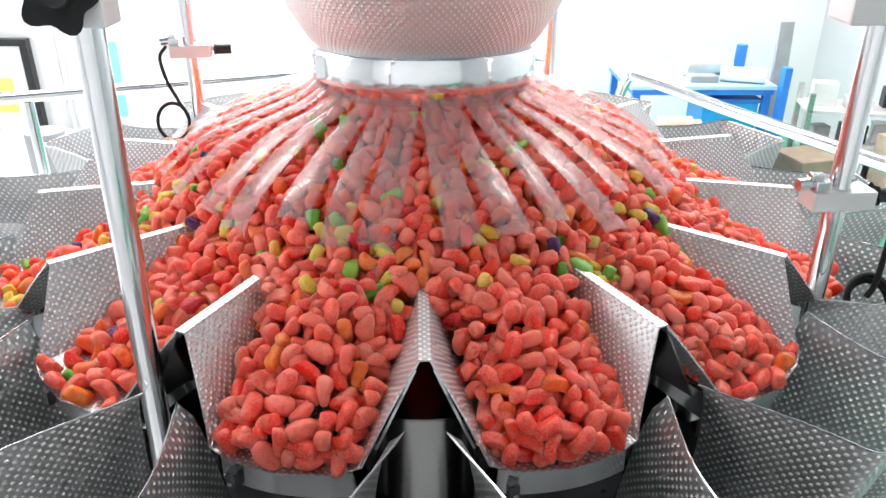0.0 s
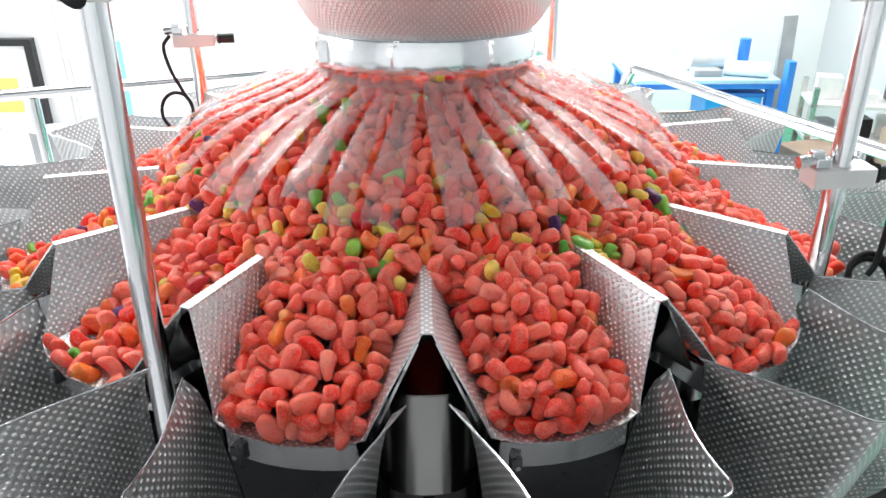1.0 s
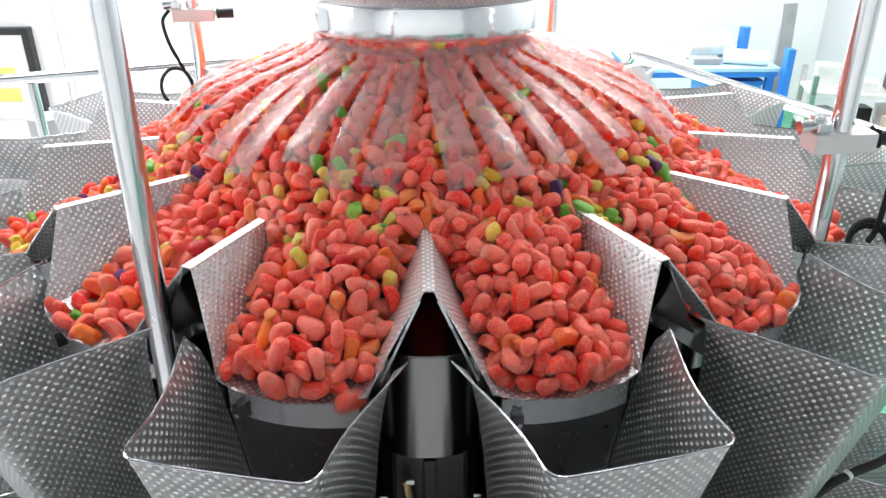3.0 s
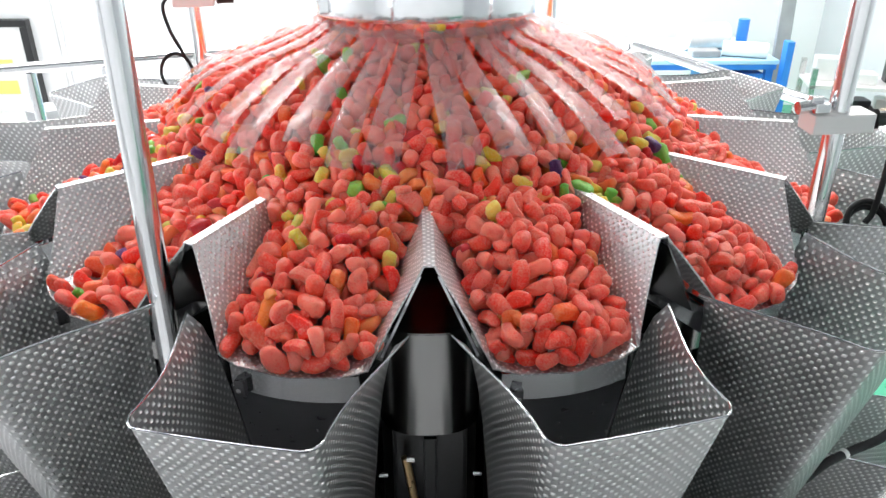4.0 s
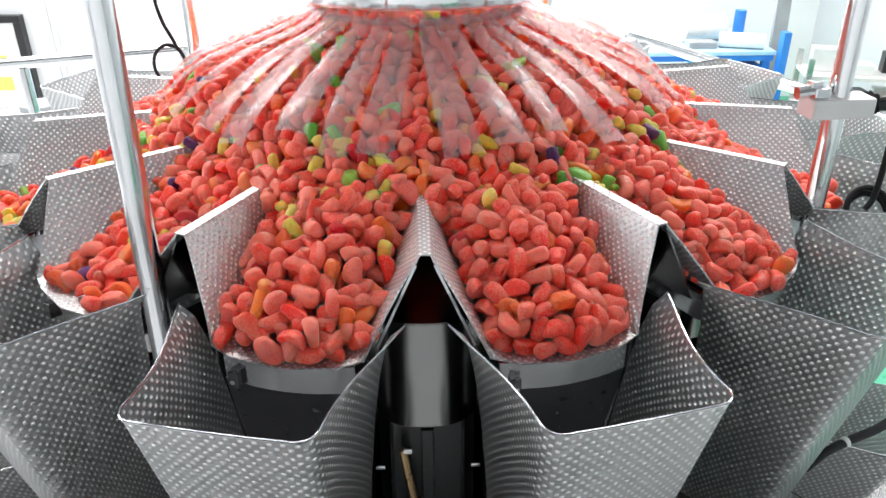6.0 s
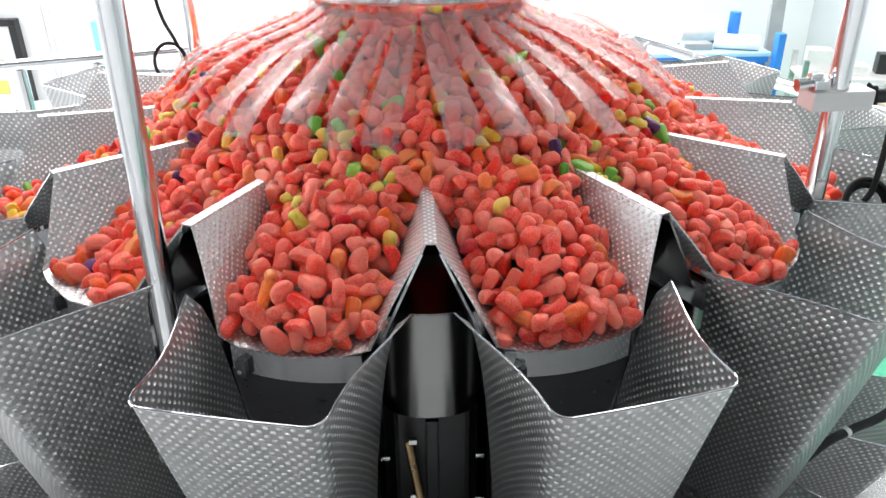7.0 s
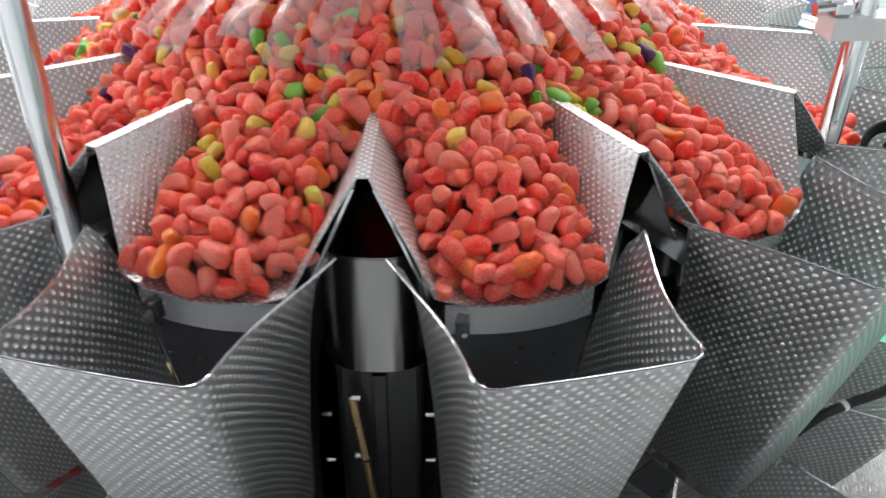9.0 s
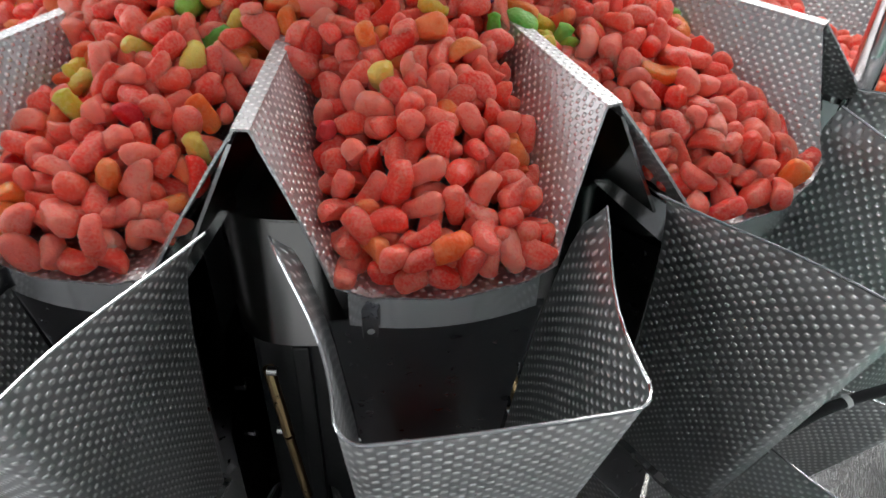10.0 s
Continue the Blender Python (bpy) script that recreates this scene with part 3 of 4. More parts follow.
def clamp(post, z, turn):
    m = pose(0, 0, z, 0, 0, turn)
    c = part("clamp_block", box((-0.029, -0.014, -0.009), (0.029, 0.014, 0.009), 0.002, m), M_ALU, post, "white aluminium clamp block")
    bm = bmesh.new()
    add_box(bm, (-0.028, -0.010, 0.0095), (-0.014, 0.010, 0.019), 0.0015, m)
    add_box(bm, (-0.030, -0.004, 0.017), (-0.018, 0.004, 0.024), 0.0015, m)
    for v in add_rod(bm, (-0.040, 0.0, 0.013), (-0.026, 0.0, 0.0145), 0.006, 14):
        v.co = m @ v.co
    part("screw_fitting", bm, M_POLISHED, c, "bright steel fitting")
    part("knob_stem", rod((0.028, 0, 0), (0.036, 0, 0), 0.004, 10), M_POLISHED, c).data.transform(m)
    star_knob(c, m @ pose(0.034, 0, 0, 0, 90, 0), 0.013)


clamp(right_post, 1.537, 4)
clamp(back_left, 1.57, 10)
star_knob(left_post, pose(-0.004, -0.026, 1.735, 80, 0, 20), 0.023)
part("knob_bracket", box((-0.016, -0.014, 1.715), (0.016, 0.014, 1.75), 0.002), M_ALU, left_post)
part("upper_bracket", box((-0.034, -0.02, 1.692), (0.05, 0.02, 1.75), 0.003), M_ALU, right_post, "white upper bracket")


def cable(pts, r, label, name="cable", closed=False):
    return tagged(soften(part(name, tube(smooth_line(pts), r, 8, closed), M_RUBBER, uv=False), 60), label, "cable")


cable([(0.432, -0.232, 1.535), (0.438, -0.232, 1.51), (0.440, -0.23, 1.47), (0.437, -0.232, 1.445), (0.43, -0.235, 1.435)], 0.003, "black sensor cable hanging from the clamp")
cable([(0.434 + 0.022 * math.cos(a), -0.235 + 0.012 * math.sin(a), 1.425 + 0.02 * math.sin(a) + 0.001 * a) for a in np.linspace(0, 4 * math.pi, 17)], 0.003, "coiled black sensor cable", "cable_coil")


cable([(-0.36, 0.235, 1.578), (-0.371, 0.235, 1.562), (-0.366, 0.235, 1.53), (-0.356, 0.236, 1.505)] + [(-0.366 + 0.023 * math.cos(a), 0.238 + 0.006 * math.sin(a), 1.468 + 0.026 * math.sin(a)) for a in np.linspace(0.9, -6.0, 15)], 0.0026, "thin black sensor cable hanging in a loop")


# ---- rails ----
def rail(points, legs, label):
    t = holder("guard_rail", label, "rail", "platform guard rails")
    soften(part("top_bar", tube(smooth_line(points, 5), 0.019, 14), M_POLISHED, t, uv=False), 60)
    for x, y in legs:
        soften(part("leg", rod((x, y, 0), (x, y, 1.14), 0.017, 14), M_POLISHED, t))
    return t


rail([(0.70, 1.86, 0.62), (0.70, 1.87, 0.98), (0.73, 1.86, 1.135), (0.77, 1.80, 1.155), (0.94, 1.39, 1.155), (1.15, 0.92, 1.155), (1.42, 0.3, 1.155)], [(1.12, 0.99), (1.42, 0.3)], "stainless guard rail with a rounded end")
rail([(-2.0, 1.28, 1.155), (-1.34, 1.53, 1.155), (-0.81, 1.73, 1.155), (-0.2, 1.96, 1.155), (0.38, 2.17, 1.155), (0.5, 2.21, 1.05), (0.52, 2.22, 0.6)], [(-1.26, 1.56), (-1.05, 1.64), (-0.2, 1.96)], "stainless guard rail behind the weigher")


# ---- background things ----
def work_table():
    t = holder("work_table", "blue steel work table with a pale top", "table")
    part("table_top", box((1.15, 3.33, 0.725), (1.97, 3.95, 0.748), 0.004), M_BLUETOP, t)
    part("apron", box((1.16, 3.335, 0.695), (1.96, 3.94, 0.724)), M_BLUE, t)
    for x in (1.17, 1.91):
        for y in (3.345, 3.88):
            part("leg", box((x, y, 0), (x + 0.04, y + 0.04, 0.694)), M_BLUE, t)
    part("lower_shelf", box((1.17, 3.4, 0.2), (1.95, 3.9, 0.23)), M_BLUE, t)
    return t


work_table()


def storage_bin():
    t = holder("storage_bin", "bright blue plastic bin under the table top", "bin", at=pose(1.74, 3.5, 0.231))
    part("shell", box((-0.16, -0.13, 0), (0.16, 0.13, 0.42), 0.015), M_BLUEBIN, t)
    part("rim", box((-0.17, -0.14, 0.41), (0.17, 0.14, 0.435), 0.006), M_BLUE, t)
    return t


storage_bin()
tagged(part("blue_board", box((-0.02, -0.03, 0), (0.02, 0.03, 0.86), 0.004, pose(1.99, 3.3, 0, 0, 0, 0)), M_BLUE), "blue painted board standing beside the table", "board")
tagged(part("leaning_board", box((-0.045, -0.012, 0), (0.045, 0.012, 1.06), 0.004, pose(2.075, 3.5, 0, -4, 0, 10)), M_GREY), "grey board leaning beside the table", "board")


def paper_roll(x, y, z, turn, r, length, label, mat):
    ob = part("roll", rod((-length / 2, 0, 0), (length / 2, 0, 0), r, 20), mat)
    part("roll_core", rod((length / 2 - 0.01, 0, 0), (length / 2 + 0.001, 0, 0), r * 0.45, 14), M_BLACK, ob)
    soften(ob).matrix_basis = pose(x, y, z + r, 0, 0, turn)
    return tagged(ob, label, "roll")


paper_roll(1.80, 3.42, 0.748, -18, 0.042, 0.24, "white paper roll lying on the work table", M_PAPER)
paper_roll(1.63, 3.62, 0.748, 12, 0.075, 0.26, "grey wrapped roll lying on the work table", M_ALU)
tagged(part("tool_case", box((1.50, 3.40, 0.748), (1.66, 3.5, 0.785), 0.008), M_GREY), "small grey tool case on the table", "tool case")
tagged(part("blue_can", rod((1.85, 3.62, 0.748), (1.85, 3.62, 0.92), 0.032, 20), M_BLUE), "dark blue can on the work table", "can")


def parts_shelf():
    t = holder("parts_shelf", "low grey shelf loaded with metal machine parts", "shelf", at=pose(2.62, 3.75, 0, 0, 0, -12))
    for z in (0.05, 0.28, 0.5):
        part("shelf_board", box((-0.26, -0.16, z), (0.36, 0.16, z + 0.02)), M_ALU, t)
    for x in (-0.26, 0.33):
        for y in (-0.16, 0.13):
            part("upright", box((x, y, 0), (x + 0.03, y + 0.03, 0.62)), M_STEEL, t)
    return t


parts_shelf()
rng = random.Random(3)
for z in (0.07, 0.3, 0.52):
    for k in range(3):
        a = rng.uniform(0.05, 0.08)
        m = pose(2.62, 3.75, 0, 0, 0, -12) @ pose(-0.14 + 0.2 * k, rng.uniform(-0.03, 0.03), z, 0, 0, rng.uniform(-20, 20))
        ob = part("machine_part", box((-a, -a * 0.8, 0), (a, a * 0.8, rng.uniform(0.06, 0.16)), 0.008, m), rng.choice((M_GREY, M_DARKSTEEL, M_BLACK, M_ALU)))
        tagged(ob, "boxy metal machine part on the shelf", "machine part", "parts on the shelf")
tagged(part("pallet_board", box((-0.2, -0.14, 0), (0.2, 0.14, 0.3), 0.01, pose(2.36, 3.5, 0, 0, 0, 15)), M_CARTON), "brown board box standing on the floor", "box")
tagged(part("tan_carton", box((-0.09, -0.08, 0), (0.09, 0.08, 0.42), 0.006, pose(2.82, 3.45, 0, 0, 0, 15)), M_TAN), "tan carton beside the shelf", "box")


def motor(x, y, z):
    t = holder("small_motor", "small pale conveyor motor with a blue ring", "motor", at=pose(x, y, z))
    soften(part("housing", rod((-0.1, 0, 0.07), (0.08, 0, 0.07), 0.065, 20), M_TAN, t))
    soften(part("end_bell", rod((0.08, 0, 0.07), (0.13, 0, 0.07), 0.05, 20), M_GREY, t))
    part("mount", box((-0.1, -0.06, 0), (0.1, 0.06, 0.012)), M_GREY, t)
    return t


def conveyor_bench():
    t = holder("conveyor_bench", "blue steel bench of a conveyor", "bench")
    part("bench_top", box((1.0, 3.02, 0.46), (1.6, 3.25, 0.5), 0.006), M_BLUE, t)
    for x in (1.04, 1.53):
        part("bench_leg", box((x, 3.05, 0), (x + 0.04, 3.2, 0.46)), M_BLUE, t)
    return t


conveyor_bench()
motor(1.36, 3.12, 0.5)


def framed_board():
    t = holder("framed_board", "white board in a black frame with yellow notes", "board")
    part("panel", box((-3.85, 4.94, 0.0), (-2.99, 4.99, 0.64)), M_PAPER, t)
    part("frame_bar", box((-3.9, 4.92, 0.641), (-2.93, 4.99, 0.69)), M_BLACK, t)
    part("frame_bar", box((-2.985, 4.92, 0.0), (-2.93, 4.99, 0.64)), M_BLACK, t)
    for z in (0.3, 0.14):
        part("note", box((-3.35, 4.932, z), (-3.1, 4.938, z + 0.1)), M_YELLOWPAINT, t)
    return t


framed_board()
tagged(part("cyan_strip", box((-2.40, 4.95, 0.1), (-2.30, 4.99, 0.66), 0.005), M_CYAN), "narrow cyan panel on the white wall", "panel")
tagged(soften(part("wall_conduit", rod((-2.72, 4.97, 0), (-2.72, 4.97, 3.8), 0.02, 12), M_ALU)), "thin grey conduit running up the wall", "conduit")


def drum_stand():
    t = holder("drum_stand", "dark grey drum on a slim pale stand", "drum", at=pose(-1.71, 2.5, 0))
    soften(part("drum", rod((0, 0, 0.57), (0, 0, 0.75), 0.085, 24), M_GREY, t))
    part("pedestal", box((-0.06, -0.06, 0), (0.06, 0.06, 0.57), 0.006), M_ALU, t)
    return t


drum_stand()
cable([(0.352, -0.372, 1.235), (0.373, -0.366, 1.25), (0.404, -0.352, 1.252), (0.442, -0.338, 1.258), (0.5, -0.3, 1.27)], 0.0042, "thick black cable tied beside the hoppers")
tagged(part("cable_tie", rod((0.392, -0.357, 1.251), (0.396, -0.355, 1.252), 0.0052, 14), M_PAPER), "white tie round a black cable", "cable tie")
tagged(soften(part("cable_plug", rod((0.452, -0.365, 1.22), (0.485, -0.345, 1.225), 0.010, 16), M_PURPLE)), "violet cable plug between the hoppers", "plug")


# ---- candy ----
def outline(kind, rng):
    """The plan of one candy: a kidney-shaped slice, a bean or a knobbly stick; (points, half thickness)."""
    pts = []
    if kind == "slice":
        half, deep, notch = rng.uniform(0.0110, 0.0130), rng.uniform(0.0114, 0.0140), rng.uniform(0.0010, 0.0034)
        for k in range(20):
            a = 2 * math.pi * k / 20
            x = half * math.copysign(abs(math.cos(a)) ** 0.82, math.cos(a))
            y = 0.62 * deep * math.sin(a) if a <= math.pi else 0.36 * deep * math.sin(a)
            y += notch * (1 - 1.6 * (x / half) ** 2) if a > math.pi else 0.25 * notch * (1 - (x / half) ** 2)
            pts.append((x, y - notch * 0.4 * (x / half) ** 2))
        return pts, rng.uniform(0.0048, 0.0060)
    if kind == "bean":
        half, wide, p, thick = rng.uniform(0.0102, 0.0120), rng.uniform(0.0062, 0.0076), 2.3, rng.uniform(0.0054, 0.0064)
        bend = rng.uniform(0.0004, 0.0026)
    else:
        half, wide, p, thick = rng.uniform(0.0088, 0.0106), rng.uniform(0.0047, 0.0055), 3.2, 0.0045
        bend = 0.0
    for k in range(20):
        a = 2 * math.pi * (k + 0.5) / 20
        c, d = math.cos(a), math.sin(a)
        f = (abs(c) ** p + abs(d) ** p) ** (-1 / p)
        x, y = half * c * f, wide * d * f
        if kind == "stick":
            y *= 1 + 0.2 * math.cos(9 * c)
        pts.append((x, y + bend * (1 - 1.5 * (x / half) ** 2)))
    return pts, thick


def candy_mesh(kind, seed):
    """A moulded gummy: a plan with two gently domed faces and well-rounded edges, a little misshapen."""
    rng = random.Random(seed)
    bm = bmesh.new()
    plan, thick = outline(kind, rng)
    off = Vector((rng.uniform(0, 90), 0, 0))
    tilt, n = rng.uniform(-0.1, 0.1), len(plan)
    lopsided = rng.uniform(0.0, 0.25)
    rings = []
    for inset, z in ((0.45, 1.0), (0.72, 0.88), (0.91, 0.6), (1.0, 0.12), (0.97, -0.4), (0.8, -0.82), (0.5, -1.0)):
        ring = []
        for x, y in plan:
            p = Vector((x * (1 - (1 - inset) * 0.6), y * inset, z * thick * (1 + lopsided * x / 0.011) + tilt * x))
            w = noise.noise(p * 170 + off)
            ring.append(bm.verts.new(p * (1 + 0.08 * w) + Vector((0, 0, 0.0006 * noise.noise(p * 300 + off)))))
        rings.append(ring)
    for a, b in zip(rings, rings[1:]):
        for k in range(n):
            bm.faces.new((a[k], b[k], b[(k + 1) % n], a[(k + 1) % n]))
    for ring, lift in ((rings[0], 0.0004), (rings[-1], -0.0004)):
        mid = sum((v.co for v in ring), Vector()) / n
        c = bm.verts.new(mid + Vector((0, 0, lift)))
        for k in range(n):
            bm.faces.new((c, ring[k], ring[(k + 1) % n]))
    bmesh.ops.recalc_face_normals(bm, faces=bm.faces[:])
    return bm


KINDS = [("slice", s) for s in range(7)] + [("bean", s) for s in range(20, 26)] + [("stick", s) for s in range(40, 43)]
SHAPES = []
for kind, seed in KINDS:
    me = mesh_of("candy_shape", candy_mesh(kind, seed), M_SALMON, True, False)
    SHAPES.append((kind, me))
SHAPE_DATA = []
for kind, me in SHAPES:
    vs = np.zeros(len(me.vertices) * 3)
    me.vertices.foreach_get("co", vs)
    SHAPE_DATA.append((vs.reshape(-1, 3), [tuple(p.vertices) for p in me.polygons]))
COLOURED = {}


def shape_in(index, colour):
    """The shared mesh of one candy shape in one colour."""
    if (index, colour) not in COLOURED:
        me = SHAPES[index][1].copy()
        me.name = "gummy_" + colour
        me.materials.clear()
        me.materials.append(CANDY_MATS[colour])
        COLOURED[(index, colour)] = me
    return COLOURED[(index, colour)]


LOW = {0: 0.0, HEADS - 1: 0.0, 1: 0.008, HEADS - 2: 0.018}


def pan_level(u, v, i=0):
    """Candy surface in the trough of head i."""
    z = float(np.interp(u, [0.26, 0.30, 0.33, 0.37, 0.41, 0.44, 0.47], [1.524, 1.507, 1.497, 1.482, 1.466, 1.452, 1.437]))
    return z - 6.0 * v * v - LOW.get(i, 0.02) * min(1.0, (u - 0.25) / 0.06)


def half_width(u, z):
    half = pan_section(min(u, LIP_U - 0.001))
    zs, vs = [p[1] for p in half[2:]], [p[0] for p in half[2:]]
    return float(np.interp(z, zs, vs)) - 0.005


class Grid:
    """Keeps candies of one layer apart."""
    def __init__(self, gap):
        self.gap, self.cells = gap, {}

    def free(self, p):
        g = self.gap
        k = tuple(int(math.floor(c / g)) for c in p)
        for dx in (-1, 0, 1):
            for dy in (-1, 0, 1):
                for dz in (-1, 0, 1):
                    for q in self.cells.get((k[0] + dx, k[1] + dy, k[2] + dz), ()):
                        if (q[0] - p[0]) ** 2 + (q[1] - p[1]) ** 2 + (q[2] - p[2]) ** 2 < g * g:
                            return False
        self.cells.setdefault(k, []).append(p)
        return True


def pick(rng, mixed):
    """Shape and colour; mixed says how much of the other flavours lies here."""
    r = rng.random()
    if r < 0.4 * mixed:
        return rng.choice((13, 14, 15)) if rng.random() < 0.8 else rng.randrange(7, 13), rng.choice(("yellow", "yellow", "yellow", "yellow", "green", "green", "red", "red", "violet"))
    if r < 0.4 * mixed + 0.06 + 0.22 * mixed:
        return rng.choice((0, 1, 2, 3, 4, 5, 6, 8, 10)), "orange"
    return rng.choice((0, 1, 2, 3, 4, 5, 6, 0, 2, 4, 6, 7, 8, 9, 10, 11, 12)), "salmon"


def tumble(rng, normal, free=0.75):
    """A turn that lays a candy mostly flat on the slope."""
    q = Vector((0, 0, 1)).rotation_difference(normal)
    e = Euler((rng.gauss(0, free), rng.gauss(0, free), rng.uniform(0, 6.283))).to_quaternion()
    return q @ e


STUFF = {c: {"v": [], "f": [], "n": 0} for c in CANDY_MATS}
SINGLE = []


def pour(colour, index, place, turn, scale):
    vs, fs = SHAPE_DATA[index]
    m = np.array(turn.to_matrix()) * scale
    st = STUFF[colour]
    st["v"].append(vs @ m.T + np.array(place))
    st["f"] += [tuple(i + st["n"] for i in f) for f in fs]
    st["n"] += len(vs)


def fill_mound():
    rng = random.Random(11)
    radii = np.linspace(0.085, 0.335, 126)
    heights = [mound_z(r) for r in radii]
    run = np.concatenate([[0.0], np.cumsum(np.hypot(np.diff(radii), np.diff(heights)) * (radii[1:] + radii[:-1]))])
    for layer, (sink, gap) in enumerate(((0.003, 0.0122), (0.012, 0.0124))):
        grid = Grid(gap)
        for k in range(42000 if layer == 0 else 24000):
            r = float(np.interp(rng.uniform(0, run[-1]), run, radii))
            a = rng.uniform(-math.pi, math.pi)
            off = abs(((a / radians(STEP)) + 0.5) % 1 - 0.5) * STEP
            if r > 0.32 and off < 2.5:
                continue
            slope = (mound_z(r + 0.004, a) - mound_z(r - 0.004, a)) / 0.008
            normal = Vector((-slope * math.sin(a), slope * math.cos(a), 1)).normalized()
            rough = rng.uniform(-0.003, 0.0035) + 0.004 * noise.noise((9 * r * math.sin(a), 9 * r * math.cos(a), 1.0)) * (r > 0.15)
            p = Vector((r * math.sin(a), -r * math.cos(a), mound_z(r, a))) + normal * (rough - sink)
            if not grid.free(p):
                continue
            ring = math.exp(-((r - 0.285) / 0.035) ** 2)
            side = 0.5 + 0.5 * math.sin(-a - 0.2)
            mixed = 0.12 + 0.75 * ring * (0.45 + 0.55 * side) + (0.3 if r < 0.12 else 0)
            index, colour = pick(rng, mixed * (1.6 if noise.noise((14 * p[0], 14 * p[1], 5)) > 0.05 else 0.65))
            pour(colour, index, p, tumble(rng, normal), rng.uniform(0.9, 1.12))


# head: (start, length, way outwards) of each spell in which its pan shakes
SPELLS = {HEADS - 1: ((2.35, 0.75, 0.036), (8.35, 0.5, 0.022)), 0: ((0.3, 0.4, 0.015), (6.45, 0.42, 0.018)), HEADS - 2: ((5.3, 0.6, 0.03),)}


def fill_pans():
    for i in range(HEADS):
        rng = random.Random(100 + i)
        near = i in SPELLS
        way = sum(e[2] for e in SPELLS.get(i, ()))
        grid_m = turned(i + 0.5)
        for layer, (sink, gap) in enumerate(((0.004, 0.0126), (0.013, 0.0124))):
            grid = Grid(gap)
            for k in range(9000 if layer == 0 else 4500):
                u = rng.uniform(0.305 - (way if layer == 0 else 0), 0.461)
                v = rng.uniform(-0.085, 0.085)
                hidden = 0.02 * min(1.0, max(0.0, (0.322 - u) / 0.02)) if near else 0.0
                rise = rng.uniform(-0.004, 0.004) - sink
                z = pan_level(u, v, i) + rise - hidden
                floor_z = pan_section(min(u, LIP_U - 0.001))[0][1] + 0.006
                if z < floor_z:
                    if layer:
                        continue
                    z = floor_z
                if abs(v) > half_width(u, z) or u > 0.461 - 0.010 * (v / 0.055) ** 2:
                    continue
                if not grid.free((v, u, z)):
                    continue
                mixed = 0.6 if i == HEADS - 3 else 0.3 if (u < 0.34 or i == HEADS - 2) else 0.02
                index, colour = pick(rng, mixed)
                q = tumble(rng, Vector((0, -0.4, 1)).normalized(), 0.8)
                s = rng.uniform(0.9, 1.08)
                if near and layer == 0:
                    SINGLE.append((i, u, v, rise, index, colour, q, s))
                else:
                    p = grid_m @ Vector((v, -u, z))
                    pour(colour, index, p, grid_m.to_quaternion() @ q, s)


fill_mound()
fill_pans()
for colour, st in STUFF.items():
    me = bpy.data.meshes.new("gummy_pile_" + colour)
    me.from_pydata(np.vstack(st["v"]).tolist(), [], st["f"])
    me.polygons.foreach_set("use_smooth", [True] * len(me.polygons))
    me.materials.append(CANDY_MATS[colour])
    tagged(new("gummy_pile", me), "heap of sugared " + colour + " gummy candies on the cone and pans", "candy", kind="stuff")

core = [(r, z - 0.022) for r, z in MOUND[:8]] + [(0.31, 1.46), (0.25, 1.44)]
tagged(soften(part("candy_core", lathe(core), M_SALMON, uv=False), 80), "packed inside of the candy heap", "candy", kind="stuff")

CANDIES = []
for i, u, v, rise, index, colour, q, s in SINGLE:
    ob = new("gummy_candy", shape_in(index, colour))
    ob.scale = (s, s, s)
    tagged(ob, {"salmon": "sugared salmon-red gummy slice in a feeder pan", "orange": "sugared orange gummy in a feeder pan"}.get(colour, "small " + colour + " gummy in a feeder pan"), "candy", "gummies in the front pans")
    CANDIES.append((ob, i, u, v, rise, q))


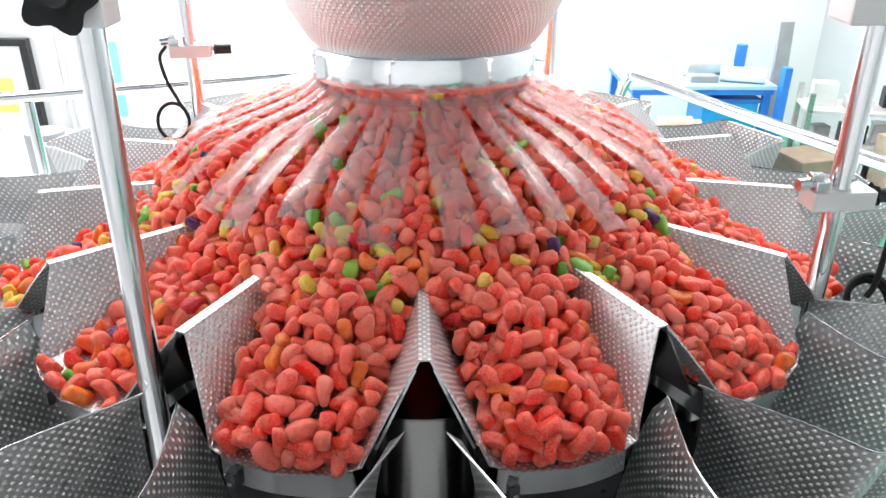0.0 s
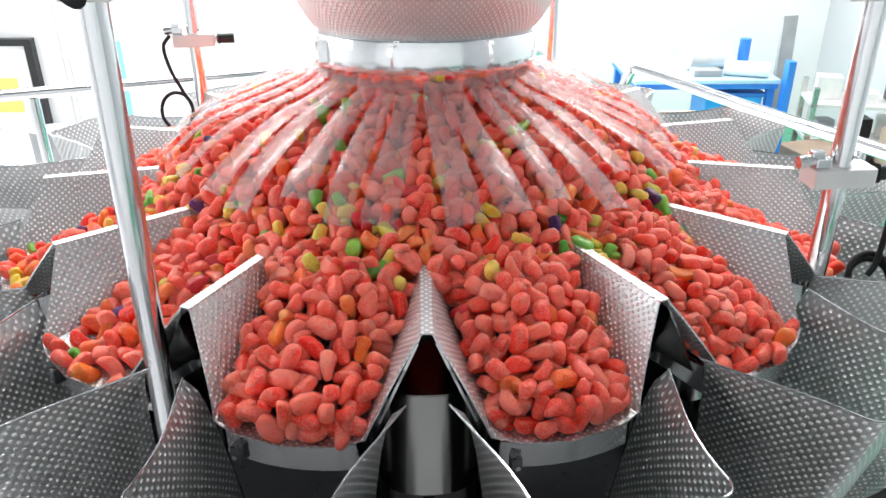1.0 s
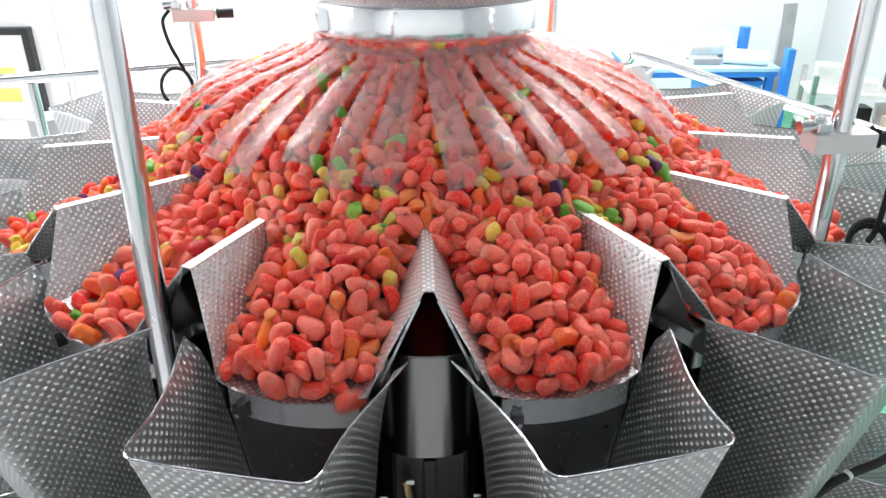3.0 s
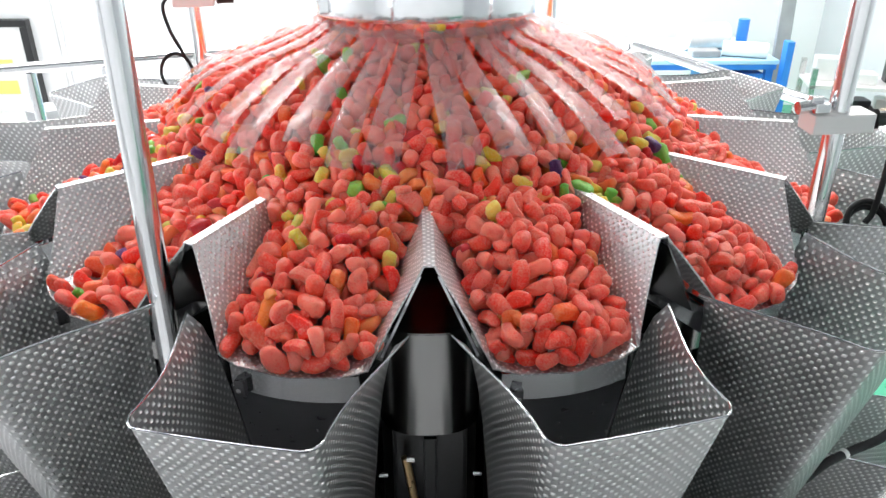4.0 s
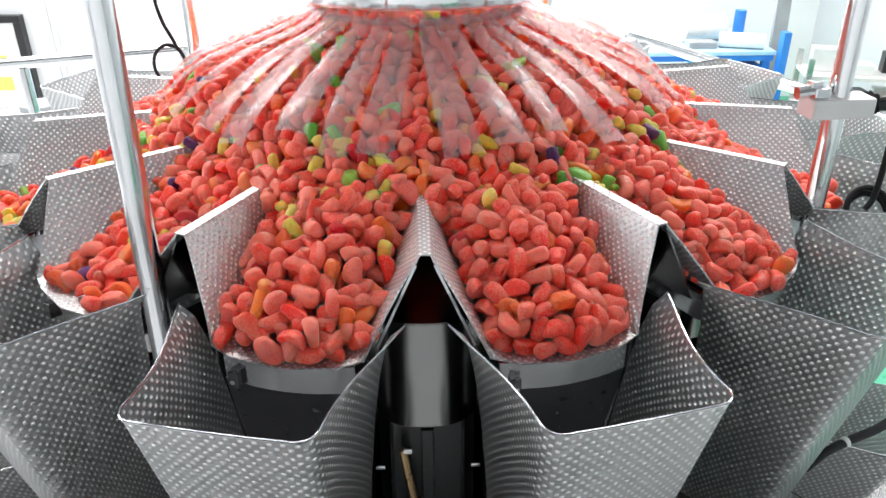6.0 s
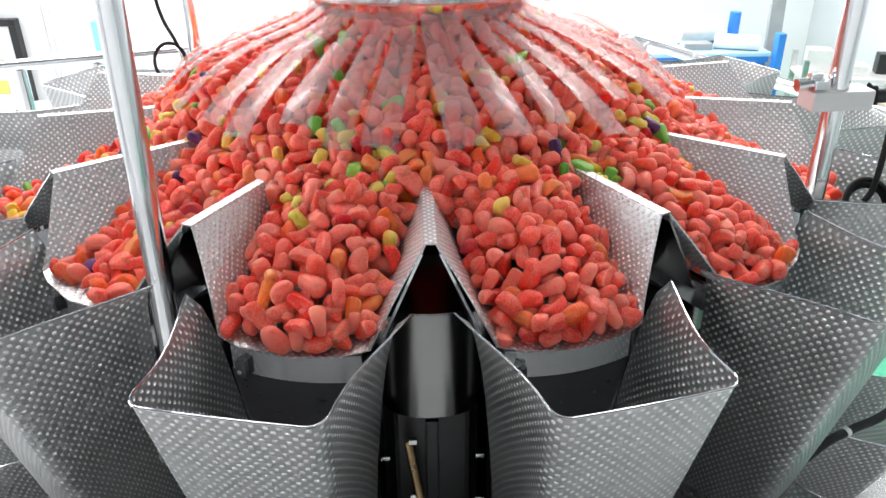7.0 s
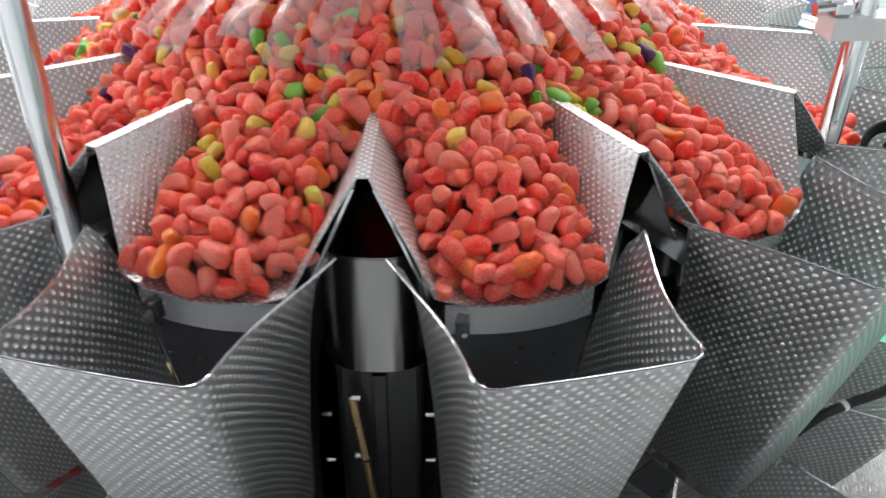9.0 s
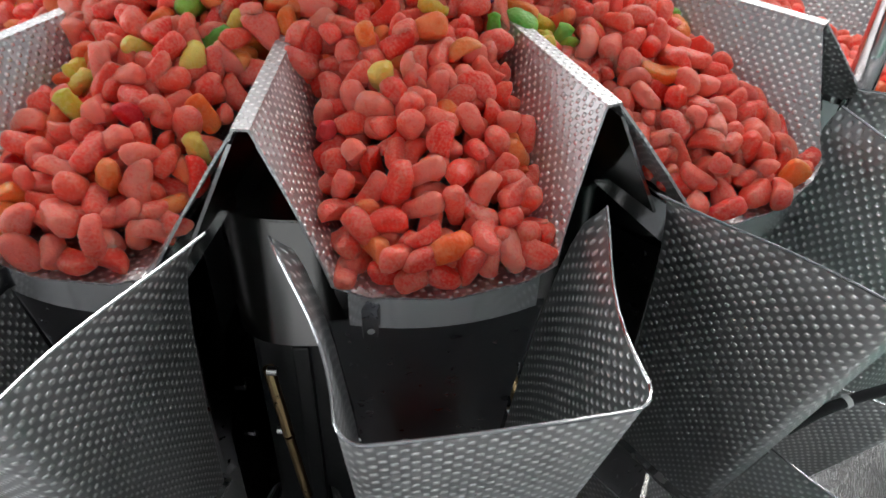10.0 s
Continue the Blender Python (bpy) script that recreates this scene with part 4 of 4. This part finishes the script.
# ---- what moves ----
def lying(i, u, v, rise, q, roll=0.0):
    """Where a candy lies in its pan at radius u."""
    hidden = 0.02 * min(1.0, max(0.0, (0.322 - u) / 0.02))
    floor_z = pan_section(min(u, LIP_U - 0.001))[0][1] + 0.006
    z = max(pan_level(u, v, i) + rise - hidden, floor_z)
    return turned(i + 0.5) @ Matrix.Translation((v, -u, z)) @ (q @ Euler((roll, roll * 0.6, roll * 0.4)).to_quaternion()).to_matrix().to_4x4()


def motions():
    rng = random.Random(77)
    for ob, i, u, v, rise, q in CANDIES:
        rows = [(0.0, lying(i, u, v, rise, q))]
        roll, gone = 0.0, False
        for start, length, way in SPELLS[i]:
            start += rng.uniform(0.0, 0.06)
            way *= rng.uniform(0.92, 1.08)
            rows.append((start, lying(i, u, v, rise, q, roll)))
            edge = LIP_U + 0.003 - 0.008 * (v / 0.055) ** 2
            if u + way > edge:
                share = max(0.0, (edge - u) / way)
                begin = start + length * share * 0.9
                last = lying(i, min(u + way, edge), v, rise, q, roll)
                if begin > start + 0.04:
                    rows.append((begin, last))
                z0, u0 = last.translation.z, min(u + way, edge)
                turn = (q @ Euler((roll, roll * 0.6, roll * 0.4)).to_quaternion())
                spin = Vector((rng.uniform(-1, 1), rng.uniform(-1, 1), rng.uniform(-0.5, 0.5)))
                first = max(begin, start + 0.04)
                bottom = 1.203 + rng.uniform(0, 0.025)
                for k in range(1, 12):
                    dt = 0.0334 * k
                    z = max(bottom, z0 - 0.12 * dt - 4.9 * dt * dt)
                    uu = min(u0 + 0.16 * dt, 0.567 - 0.28 * (1.449 - max(z, 1.205)) - 0.034)
                    e = Euler(tuple(c * 9.0 * dt for c in spin)).to_quaternion()
                    rows.append((first + dt, turned(i + 0.5) @ Matrix.Translation((v * 0.4 ** (dt * 4), -uu, z)) @ (turn @ e).to_matrix().to_4x4()))
                    if z == bottom:
                        break
                gone = True
                break
            roll += rng.uniform(-0.5, 0.5)
            for part_way in (0.5,):
                rows.append((start + length * part_way, lying(i, u + way * part_way, v, rise, q, roll * 0.7)))
            u += way
            rows.append((start + length, lying(i, u, v, rise, q, roll)))
        rows.append((10.0, rows[-1][1] if gone else lying(i, u, v, rise, q, roll)))
        walk(ob, rows)


motions()
